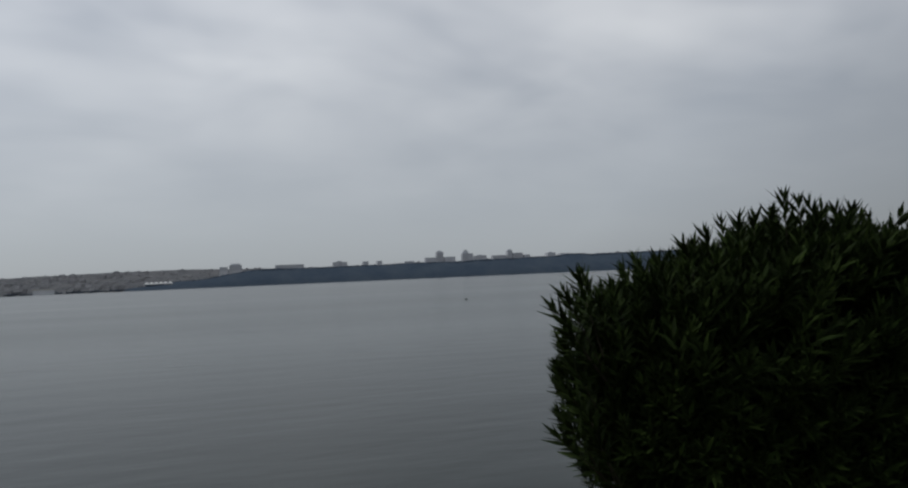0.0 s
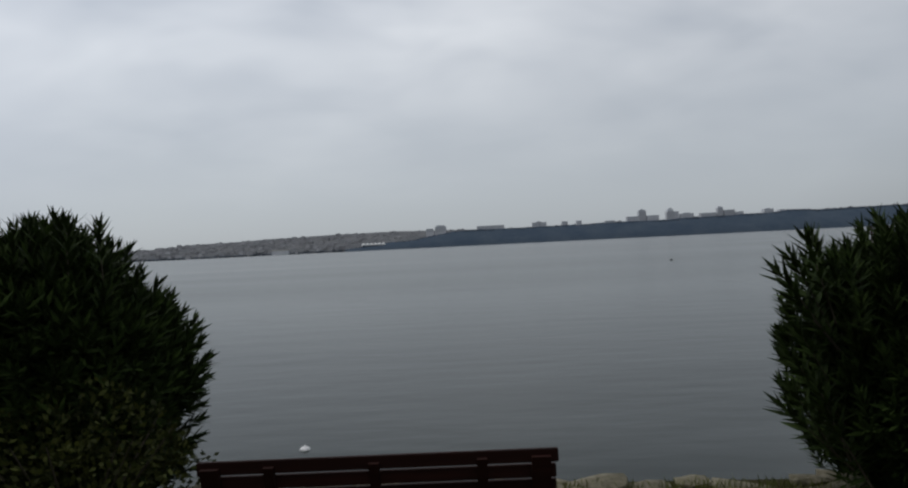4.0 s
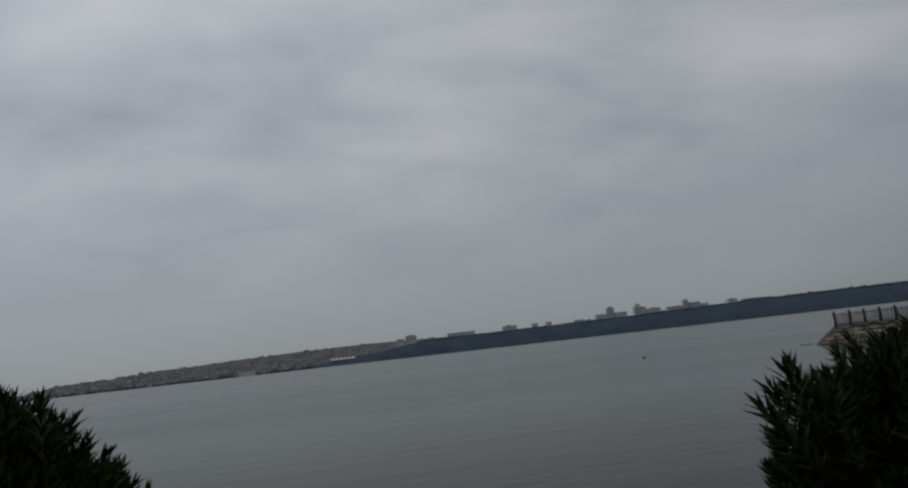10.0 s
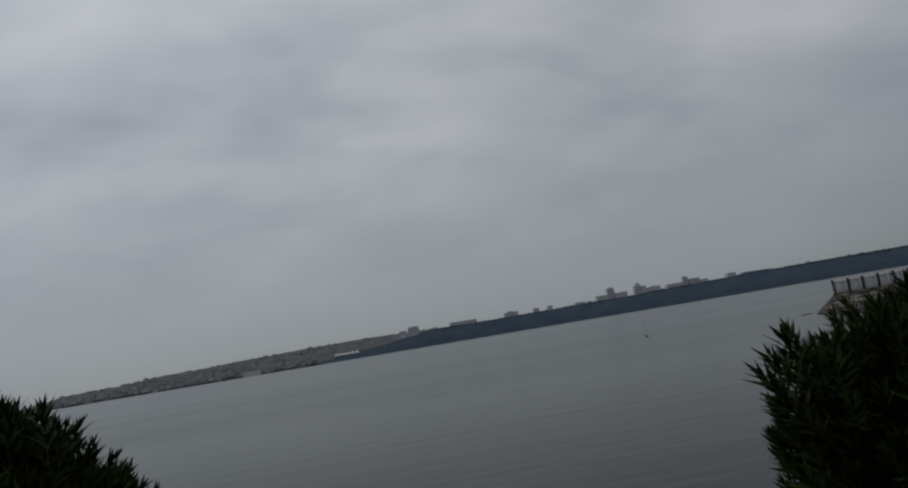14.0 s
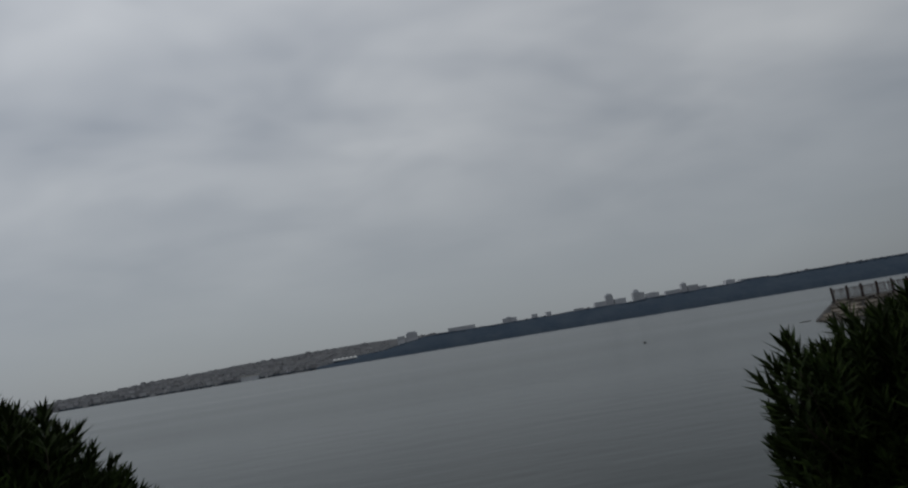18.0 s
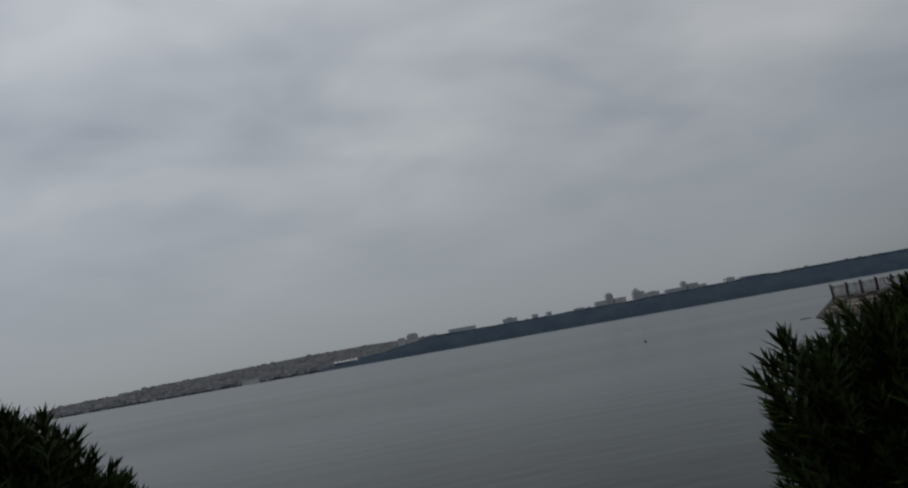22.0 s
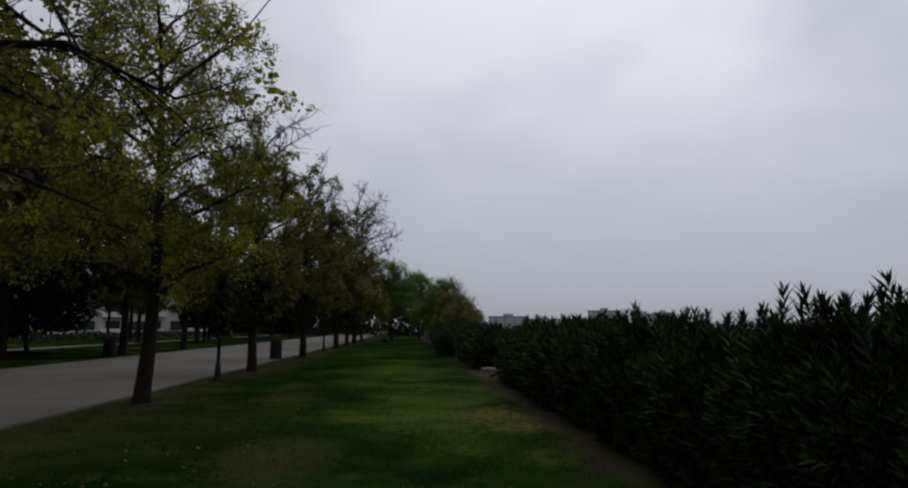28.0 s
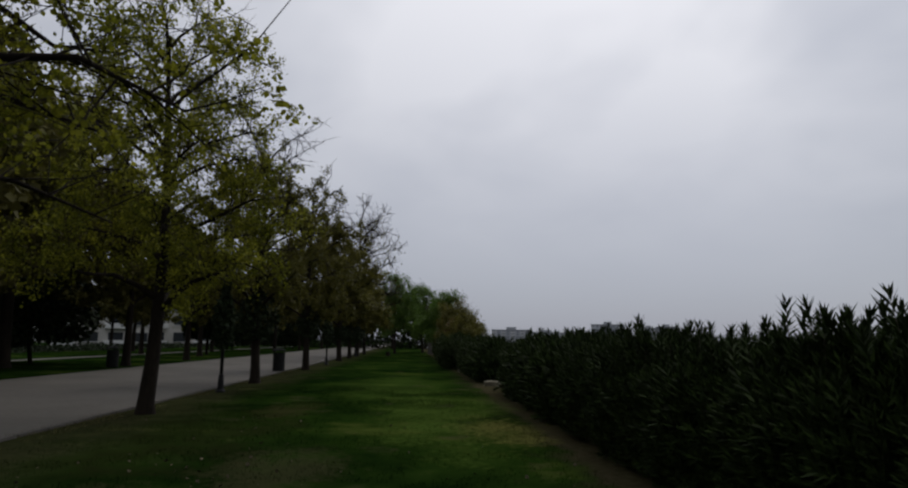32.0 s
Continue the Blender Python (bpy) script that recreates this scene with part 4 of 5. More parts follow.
def oleander(s, w, rs, rw, h, seed, count, label, near=True, group="oleander hedge", tips=40, tall=(), e=2.3, fall=0.0, lumpy=0.13, lobes=(), tuck=0.0, brisk=1.0):
    """One oleander bush: woody stems, outer foliage, and tip shoots that stand out of its outline."""
    rng = np.random.default_rng(seed)
    ob = thing("oleander_bush", L_turn(s, w), label, "bush", group)
    for k in range(8 if near else 3):
        a, r = rng.uniform(0, 6.28), rng.uniform(0.1, 0.7)
        foot = np.array([0.25 * rs * math.cos(a) * rng.random(), 0.3 * rw * math.sin(a), -0.03])
        top = np.array([rs * r * math.cos(a), rw * r * math.sin(a), h * math.sqrt(max(0.05, 1 - r * r)) * 0.8])
        mid = (foot + top) / 2 + np.array([0, 0, 0.12 * h]) + rng.normal(size=3) * 0.05
        child("stem", fast_mesh("stem", *tubes([[(foot, 0.02), (mid, 0.013), (top, 0.005)]], 5), M_STEM), ob, "thin woody stem")
    verts, faces, base = [], [], 0
    layers = ((SHOOTS, count, 0.12, 1.0), (COARSE, int(count * 2.2), 0.6, 1.0)) if near else ((COARSE, count, 0.5, 1.8),)
    for pool, many, inner, grow in layers:
        p, n = hull(rng, many, rs, rw, h, inner, e, fall, lumpy)
        way = n * 0.8 + np.array([0, 0, 0.6]) + rng.normal(size=n.shape) * 0.25
        way /= np.linalg.norm(way, axis=1, keepdims=True)
        kinds = rng.integers(0, len(pool), many)
        fr = frames_along(way, rng, rng.uniform(0.7, 1.05, many) * grow)
        for k in range(len(pool)):
            pick = kinds == k
            foot = p[pick] - way[pick] * 0.17 * grow
            foot[:, :2] *= (1 - tuck * np.clip(1 - foot[:, 2:] / (0.5 * h), 0, 1) ** 1.3)
            v, f = stamp(*pool[k], fr[pick], foot)
            v[:, 2] = np.maximum(v[:, 2], 0.01)
            faces.append((v, f))
    for x, y, r, deep, high in lobes:
        p, n = hull(rng, 150, r, deep, high, 0.35, 4.0)
        way = n * 0.45 + np.array([0, 0, 0.8]) + rng.normal(size=n.shape) * 0.16
        way[:, 0] = np.minimum(way[:, 0], 0.3)
        p[:, 0] = np.minimum(p[:, 0], r * 0.92) - 1.6 * tuck * np.clip(1 - p[:, 2] / 0.75, 0, 1)
        fr = frames_along(way, rng, rng.uniform(0.7, 0.95, len(p)))
        faces.append(stamp(*SHOOTS[1], fr, np.maximum(p + np.array([x, y, -0.1]), np.array([-9, -9, 0.12]))))
    tri, base = [], 0
    for v, f in faces:
        verts.append(v)
        tri.append(f + base)
        base += len(v)
    child("foliage", fast_mesh("foliage", np.concatenate(verts), np.concatenate(tri), M_LEAF), ob, "dense narrow dark green leaves", kind="stuff")
    if near:
        p, n = hull(rng, tips * 3, rs, rw, h, 0.0, e, fall, lumpy)
        top = np.argsort(-p[:, 2] / (1 - fall * np.abs(p[:, 0]) / rs) - 0.25 * rng.random(len(p)))[:tips]
        foot = [(p[i] - np.array([0, 0, 0.1]), n[i] * 0.35, rng.uniform(0.9, 1.25) * brisk) for i in top]
        for at, out_way, size in foot:
            way = Vector(tuple(out_way)) + Vector((rng.normal() * 0.12, rng.normal() * 0.12, 1))
            m = Matrix.LocRotScale(tuple(at), way.to_track_quat("Z", "Y"), [size] * 3)
            child("shoot", SHOOT_ME[int(rng.integers(0, 5))], ob, m=m)
        # single taller shoots that rise clear of the outline, given by the place of their tips
        for x, y, z, *lean in tall:
            way = Vector((rng.normal() * 0.07 + sum(lean), rng.normal() * 0.07, 1)).normalized()
            foot = L_turn(s, w).inverted() @ L(x, y, z) - way * 0.50
            m = Matrix.LocRotScale(foot, way.to_track_quat("Z", "Y"), [rng.uniform(0.95, 1.08)] * 3)
            child("stalk", STALK_ME, child("tall_shoot", TALL_ME[int(rng.integers(0, 3))], ob, m=m))
    return ob


NEAR = "dense dark green oleander bush with upright leafy shoots"
HEDGE = ((3.27, -4.3, 1.12, 0.85, 1.76, 1100, ((3.42, -3.95, 2.19), (3.66, -3.95, 2.17), (3.18, -3.98, 2.07), (2.95, -4.05, 2.06), (2.72, -4.05, 2.07), (2.64, -4.0, 2.02), (2.5, -4.1, 2.01), (3.93, -3.9, 2.10), (4.11, -3.9, 2.12))),
         (5.1, -4.2, 1.5, 0.85, 1.76, 1100, ((5.62, -3.8, 2.25), (5.35, -3.8, 2.21), (5.08, -3.8, 2.13), (4.39, -3.8, 2.25), (5.0, -3.85, 2.03), (4.85, -3.85, 2.0), (4.22, -3.85, 2.01), (6.07, -3.85, 2.08))),
         (7.6, -4.25, 1.5, 0.85, 1.7, 850, ((6.47, -3.85, 2.02), (6.74, -3.85, 2.0), (7.25, -3.85, 2.06), (7.54, -3.85, 2.08), (7.76, -3.85, 2.1), (8.66, -3.85, 2.03), (8.5, -3.9, 2.0))),
         (10.1, -4.3, 1.6, 0.85, 1.78, 550, ((10.0, -3.85, 2.12), (10.25, -3.9, 2.08), (9.4, -3.9, 2.02), (11.0, -4.0, 2.05))), (12.8, -4.35, 1.7, 0.85, 1.76, 450, ((13.0, -4.0, 2.05), (13.9, -4.0, 2.1), (14.4, -3.9, 2.12))))
for n, (s, w, rs, rw, h, count, tall) in enumerate(HEDGE):
    oleander(s, w, rs, rw, h, 40 + n, count, NEAR, tips=64 if n else 36, tall=tall, e=2.6 if n else 2.3, tuck=0.0 if n else 0.16, brisk=1.0 if n else 0.85)
for n, (s, w, rs, rw, h) in enumerate(((15.3, -4.45, 1.7, 0.95, 1.72), (18.0, -4.5, 1.7, 0.95, 1.74), (20.8, -4.55, 1.7, 0.95, 1.74), (23.1, -4.7, 1.5, 0.9, 1.72), (30.6, -4.4, 1.5, 1.0, 1.7), (33.2, -4.4, 1.8, 1.05, 1.75), (36.4, -4.4, 1.9, 1.05, 1.75), (39.2, -4.5, 1.5, 1.05, 1.8), (43.2, -3.7, 2.0, 1.2, 2.0),
                                       (47.5, -3.8, 2.7, 1.25, 2.0), (53.0, -3.9, 3.0, 1.3, 2.2), (59.0, -4.1, 3.2, 1.3, 2.3), (66, -4.3, 3.6, 1.3, 2.4), (74, -4.6, 4.2, 1.4, 2.5), (83, -4.8, 4.8, 1.4, 2.6))):
    oleander(s, w, rs, rw, h, 60 + n, 600 if s < 32 else 420, "dark green oleander bush further along the hedge", near=False)
oleander(-3.68, -4.25, 1.7, 0.85, 1.82, 31, 1400, "large dark oleander bush beside the bench, standing alone", tips=44,
         tall=((-3.0, -4.0, 2.07), (-3.34, -4.0, 2.21), (-3.43, -4.0, 2.18), (-3.28, -4.05, 2.1), (-3.12, -4.0, 2.08), (-3.73, -4.0, 2.08), (-3.89, -4.0, 2.09), (-2.72, -4.0, 1.99, 0.15), (-2.56, -4.0, 1.91, 0.15), (-2.4, -4.0, 1.81, 0.2),
               (-2.26, -4.0, 1.74, 0.2), (-2.06, -4.0, 1.66, 0.3), (-1.83, -4.0, 1.73, 0.3), (-1.72, -4.0, 1.62, 0.5), (-1.66, -4.0, 1.50, 0.75), (-1.71, -4.0, 1.36, 0.7), (-1.74, -4.0, 1.2, 0.6), (-1.68, -4.0, 1.02, 0.7),
               (-1.65, -3.95, 0.88, 0.8), (-1.60, -3.95, 0.74, 1.0), (-1.78, -3.9, 0.95, 0.5), (-1.82, -3.9, 0.75, 0.6)),
         e=6.0, fall=0.31, lumpy=0.05, lobes=((1.47, 0.0, 0.31, 0.45, 1.52), (1.0, 0.1, 0.4, 0.5, 1.62)), tuck=0.12, brisk=0.85)
oleander(-7.1, -4.35, 1.6, 0.85, 1.6, 33, 400, NEAR, tips=20)


def broad_shrub(s, w, rs, rw, h, seed):
    rng = np.random.default_rng(seed)
    ob = thing("low_shrub", L_turn(s, w), "low olive-green shrub growing at the foot of the hedge", "shrub")
    lines = [[((0, 0, -0.02), 0.012), ((rs * 0.5 * math.cos(a), rw * 0.5 * math.sin(a), h * 0.5), 0.008), ((rs * 0.8 * math.cos(a), rw * 0.8 * math.sin(a), h * 0.8), 0.003)] for a in rng.uniform(0, 6.28, 12)]
    for line in lines:
        child("stem", fast_mesh("stem", *tubes([line], 4), M_STEM), ob)
    p, n = hull(rng, 4200, rs, rw, h, 0.6, lumpy=0.22)
    v = np.array([(0, 0, 0), (-0.28, 0.05, 0.45), (0.28, 0.05, 0.45), (0, -0.05, 1.0)])
    vv, ff = stamp(v, LEAF_F2, frames_along(n + rng.normal(size=n.shape) * 0.7, rng, rng.uniform(0.03, 0.06, len(p))), p)
    child("foliage", fast_mesh("foliage", vv, ff, M_SHRUB), ob, "small broad olive-green leaves", kind="stuff")


broad_shrub(2.35, -3.55, 0.75, 0.5, 0.95, 5)


# ---- trees along the promenade ----
def tree_lines(rng, height, fork, spread, radius, limbs, twigs_per, lean=0.0, thick=1.0, taper=0.62, droop=0.1):
    """Trunk, limbs and twigs of one tree as tapered lines, and the places where leaves grow."""
    trunk = []
    bend = rng.normal(size=2) * 0.06
    for k in range(9):
        f = k / 8
        z = height * 0.86 * f
        r = radius * (1.35 if k == 0 else 1 - 0.78 * f)
        trunk.append((np.array([lean * z + bend[0] * math.sin(f * 5) * (z > 0.1), bend[1] * math.sin(f * 4), z]), r))
    limb_lines, twig_lines, tips = [], [], []
    for i in range(limbs):
        f = (i + 0.5) / limbs
        z0 = fork + (height * 0.84 - fork) * f ** 1.25
        k = min(7, int(z0 / (height * 0.86) * 8))
        t = z0 / (height * 0.86) * 8 - k
        foot = trunk[k][0] * (1 - t) + trunk[k + 1][0] * t
        a = i * 2.4 + rng.normal() * 0.3
        reach = spread * (1.0 - taper * f ** 1.6) * rng.uniform(0.82, 1.05)
        rise = reach * rng.uniform(0.35, 0.65) + 0.9 * f
        out = np.array([math.cos(a), math.sin(a), 0])
        line = []
        for j in range(6):
            g = j / 5
            p = foot + out * reach * g + np.array([0, 0, rise * g ** 0.8 - droop * reach * g * g])
            p = p + rng.normal(size=3) * 0.09 * g * reach / 3
            line.append((p, max(0.008, radius * 0.42 * (1 - 0.4 * f) * (1 - 0.88 * g))))
        limb_lines.append(line)
        for j in range(twigs_per):
            g = rng.uniform(0.18, 1.0)
            q = min(4, int(g * 5))
            root = line[q][0] * (1 - (g * 5 - q)) + line[q + 1][0] * (g * 5 - q)
            way = out * rng.uniform(0.0, 0.6) + rng.normal(size=3) * 0.7 + np.array([0, 0, rng.uniform(0.0, 0.7)])
            way /= np.linalg.norm(way)
            long = rng.uniform(0.5, 1.25) * spread * 0.27
            mid = root + way * long * 0.5 + rng.normal(size=3) * 0.05
            tip = root + way * long + np.array([0, 0, 0.10 * long]) + rng.normal(size=3) * 0.06
            twig_lines.append([(root, 0.014 * thick), (mid, 0.009 * thick), (tip, 0.003 * thick)])
            tips += [(root * (1 - h) + tip * h, way) for h in rng.uniform(0.25, 1.0, 3)]
            for side in range(3):
                w2 = way + rng.normal(size=3) * 0.8
                w2 /= np.linalg.norm(w2)
                start = root + (tip - root) * rng.uniform(0.3, 0.95)
                end = start + w2 * long * rng.uniform(0.3, 0.6) + np.array([0, 0, 0.05])
                twig_lines.append([(start, 0.006 * thick), ((start + end) / 2 + rng.normal(size=3) * 0.02, 0.0045 * thick), (end, 0.002 * thick)])
                tips += [(start * (1 - h) + end * h, w2) for h in rng.uniform(0.3, 1.0, 2)]
    return trunk, limb_lines, twig_lines, tips


SIMPLE_V = np.array([(0, 0, 0), (-0.42, 0.06, 0.5), (0.42, 0.06, 0.5), (0, -0.08, 1.0)])


def tree(name, s, w, seed, height, fork, spread, radius, limbs, twigs_per, leaves, size, leaf_mat, label, group, lean=0.0, loose=1.0, turn=0.0, thick=1.0, taper=0.62, bare=2.0, droop=0.1):
    rng = np.random.default_rng(seed)
    ob = thing(name, L_turn(s, w, 0, turn), label, "tree", group)
    trunk, limb_lines, twig_lines, tips = tree_lines(rng, height, fork, spread, radius, limbs, twigs_per, lean, thick, taper, droop)
    trunk[0] = (trunk[0][0] - np.array([0, 0, 0.08]), trunk[0][1])
    trunk.insert(1, (trunk[0][0] + np.array([0, 0, 0.35]), radius * 1.05))
    child("trunk", fast_mesh("trunk", *tubes([trunk], 10), M_BARK, True), ob, "grey-brown trunk")
    for line in limb_lines:
        child("limb", fast_mesh("limb", *tubes([line], 6), M_BARK, True), ob)
    child("fine_branching", fast_mesh("fine_branching", *tubes(twig_lines, 3), M_BARK), ob, kind="stuff")
    if leaves:
        at = np.array([p for p, _ in tips])
        ways = np.array([d for _, d in tips])
        tufts = rng.choice(len(at), max(1, int(len(at) * min(1.0, 0.42 * loose))), replace=False)
        # the topmost twigs are still bare
        tufts = tufts[(at[tufts, 2] < height * bare) | (rng.random(len(tufts)) < 0.12)]
        tufts = tufts[rng.random(len(tufts)) > 0.75 * (at[tufts, 2] / height) ** 2]
        pick = tufts[rng.integers(0, len(tufts), leaves)]
        p = at[pick] + rng.normal(size=(leaves, 3)) * (0.03 + size * 0.55) * loose
        d = ways[pick] * 0.3 + rng.normal(size=(leaves, 3)) * 0.8 + np.array([0, 0, -0.25])
        vv, ff = stamp(SIMPLE_V, LEAF_F2, frames_along(d, rng, rng.uniform(0.6, 1.25, leaves) * size), p)
        child("crown", fast_mesh("crown", vv, ff, leaf_mat), ob, "thin crown of fresh spring leaves", kind="stuff")
    return ob


def clump_on(parent, z0, z1, r, seed, dx=0.0):
    """A dense dark tuft of evergreen growth wound round a trunk or pole."""
    rng = np.random.default_rng(seed)
    n = 1500
    z = rng.uniform(0, 1, n)
    ring = np.sin(np.clip(z * 1.15 + 0.08, 0, 1) * math.pi) ** 0.55 * r * np.sqrt(rng.uniform(0.15, 1, n))
    a = rng.uniform(0, 6.28, n)
    p = np.stack([dx + ring * np.cos(a), ring * np.sin(a), z0 + (z1 - z0) * z], -1)
    vv, ff = stamp(SIMPLE_V, LEAF_F2, frames_along(rng.normal(size=(n, 3)) + np.array([0, 0, -0.4]), rng, rng.uniform(0.09, 0.2, n)), p)
    child("evergreen_growth", fast_mesh("evergreen_growth", vv, ff, M_IVY), parent, "dense dark evergreen growth", kind="stuff")


ROW = "plane trees along the promenade"
T1 = "plane tree with fresh yellow-green spring leaves beside the promenade"
tree("plane_tree", 5.1, 5.9, 101, 10.8, 2.6, 5.0, 0.24, 44, 26, 64000, 0.064, M_SPRING, T1, ROW, turn=180, droop=0.38)
t1 = tree("plane_tree", 16.45, 5.57, 102, 10.8, 2.3, 3.7, 0.19, 28, 18, 46000, 0.076, M_SPRING, T1, ROW, turn=220, loose=1.45, bare=0.97, thick=1.2, droop=0.25)
t2 = tree("plane_tree", 27.7, 5.58, 103, 10.9, 2.5, 3.7, 0.19, 26, 17, 34000, 0.10, M_OLIVE, T1, ROW, turn=90, bare=0.80, thick=1.5, taper=0.5)
t3 = tree("plane_tree", 40.2, 5.47, 104, 11.5, 2.6, 3.6, 0.2, 22, 15, 26000, 0.14, M_OLIVE, T1, ROW, bare=0.76, thick=2.0, taper=0.45)
t4 = tree("plane_tree", 56.9, 5.27, 105, 10.8, 2.5, 3.8, 0.22, 18, 14, 14000, 0.2, M_OLIVE, T1, ROW, bare=0.8, thick=2.2, taper=0.45)
t5 = tree("plane_tree", 67.0, 5.3, 106, 8.6, 2.5, 3.6, 0.2, 14, 12, 12000, 0.22, M_OLIVE, T1, ROW, loose=1.7)
t6 = tree("plane_tree", 76.0, 5.29, 107, 17.0, 4.0, 5.0, 0.26, 44, 22, 1500, 0.2, M_OLIVE, "tall nearly bare plane tree beside the promenade", ROW, thick=2.6, taper=0.2)
t7 = tree("plane_tree", 85.5, 5.1, 114, 9.0, 2.5, 3.6, 0.2, 14, 12, 12000, 0.22, M_OLIVE, T1, ROW, loose=1.7)
END = "trees at the end of the lawn"
G, O = "round-headed tree in fresh green leaf", "low spreading tree with olive young leaves"
tree("young_tree", 93.4, 1.5, 108, 10.8, 2.2, 4.6, 0.18, 15, 13, 40000, 0.14, M_YOUNG, G, END, loose=2.3)
tree("young_tree", 104, -2.5, 109, 10.2, 2.0, 4.8, 0.18, 15, 13, 40000, 0.15, M_YOUNG, G, END, loose=2.3)
tree("young_tree", 78, -4.6, 110, 7.2, 1.0, 3.0, 0.16, 14, 12, 36000, 0.13, M_YOUNG, O, END, loose=2.3)
tree("young_tree", 66, -4.9, 111, 5.2, 0.8, 2.6, 0.12, 13, 12, 32000, 0.12, M_OLIVE, O, END, loose=2.3)
tree("young_tree", 54, -5.1, 113, 3.7, 0.6, 2.0, 0.10, 12, 11, 11000, 0.13, M_OLIVE, O, END, loose=2.3)
tree("red_leaved_tree", 60, -4.4, 112, 3.4, 0.8, 0.9, 0.07, 10, 9, 3000, 0.15, M_RED, "small dark red-leaved tree by the hedge", END)
for tr, z0, z1, r, dx, sd in ((t2, 1.75, 4.1, 0.85, 0.0, 1), (t3, 1.8, 4.0, 0.75, 0.3, 2), (t4, 1.8, 3.2, 0.7, 0.2, 3), (t5, 1.8, 3.4, 1.0, 0, 4), (t6, 1.8, 3.4, 1.0, 0, 5)):
    clump_on(tr, z0, z1, r, 200 + sd, dx)


# second row across the promenade and the lawn behind
ROW2 = "trees across the promenade"
T2 = "plane tree in young leaf across the promenade"
back1 = tree("plane_tree", 42.8, 16.7, 121, 10.0, 3.3, 5.0, 0.26, 17, 12, 15000, 0.27, M_DEEP, T2, ROW2)
# the copy at s -8 is unseen, added behind the camera to cut skylight
for k, (s, w, turn) in enumerate(((28.5, 17.0, 50), (55, 17.0, 110), (67.3, 19.7, 200), (80, 17.5, 290), (95, 18, 20), (85, 33, 60), (110, 17, 170), (130, 16, 80), (72, 27, 215), (90, 25, 300), (105, 30, 45), (125, 28, 130), (40, 31, 190), (75, 40, 350), (100, 42, 100), (140, 3, 15), (148, -4, 60), (145, 10, 120), (150, 22, 200), (-8, 5.6, 30), (6, 17.2, 222))):
    copy_thing(back1, L_turn(s, w, 0, turn))
for s, w, turn, grow in ((13.5, 18.5, 20, 1.35), (23.5, 20.5, 140, 1.45), (36, 23.0, 260, 1.3), (27, 29, 75, 1.4), (31, 20.5, 310, 1.6), (21.5, 18.5, 95, 1.5), (38.5, 21.5, 170, 1.45)):
    copy_thing(back1, L_turn(s, w, 0, turn) @ Matrix.Scale(grow, 4))


def evergreen(s, w, seed, h, trunk_h, r, lean=0.0):
    rng = np.random.default_rng(seed)
    ob = thing("evergreen_tree", L_turn(s, w), "low broad dark evergreen tree on a short bare trunk", "tree", "evergreens on the far lawn")
    child("trunk", fast_mesh("trunk", *tubes([[((0, 0, -0.05), 0.16), ((lean * 0.5, 0, trunk_h * 0.6), 0.12), ((lean, 0, trunk_h + 0.6), 0.09), ((lean, 0, h * 0.8), 0.03)]], 7), M_BARK, True), ob)
    p, n = hull(rng, 9000, r, r, h - trunk_h, 0.6)
    p = p * np.array([1, 1, 1]) + np.array([lean, 0, trunk_h])
    vv, ff = stamp(SIMPLE_V, LEAF_F2, frames_along(n + rng.normal(size=n.shape) * 0.6, rng, rng.uniform(0.2, 0.42, len(p))), p)
    child("crown", fast_mesh("crown", vv, ff, M_IVY), ob, "dense dark crown", kind="stuff")


evergreen(45.4, 23.7, 301, 6.2, 1.35, 3.7, -0.5)
evergreen(46, 28.0, 302, 6.0, 0.9, 3.4)
evergreen(74, 21, 303, 5.0, 1.7, 2.4)
evergreen(100, 22, 304, 5.5, 1.6, 3.0)
evergreen(108, 27, 305, 6.0, 0.8, 3.6)
evergreen(119, 19.5, 306, 5.5, 0.7, 3.2)
evergreen(131, 23, 307, 6.5, 0.7, 4.0)


# ---- lamps, bins, benches ----
def lamp_post(s, w, seed):
    ob = thing("lamp_post", L_turn(s, w), "slim dark iron lamp post with dark growth round it", "lamp post", "lamps along the promenade")
    part("base", lathe_bm([(0.16, -0.03), (0.16, 0.05), (0.11, 0.1), (0.09, 0.5), (0.065, 0.6)], 12), M_IRON, ob)
    part("pole", lathe_bm([(0.06, 0.55), (0.052, 2.5), (0.04, 4.9), (0.05, 4.95)], 12), M_IRON, ob, smooth=True)
    part("collar", lathe_bm([(0.05, 4.93), (0.1, 4.98), (0.1, 5.02), (0.05, 5.06)], 12), M_IRON, ob)
    lantern = part("lantern", lathe_bm([(0.09, 5.05), (0.2, 5.2), (0.21, 5.4), (0.14, 5.55)], 12), M_BIN, ob, "dull grey unlit lantern", smooth=True)
    part("cap", lathe_bm([(0.2, 5.54), (0.16, 5.62), (0.04, 5.7)], 12), M_IRON, lantern)
    clump_on(ob, 1.5, 3.65, 0.36, seed)


lamp_post(23.0, 5.64, 401)
lamp_post(48.8, 5.32, 402)
lamp_post(73.5, 5.2, 403)


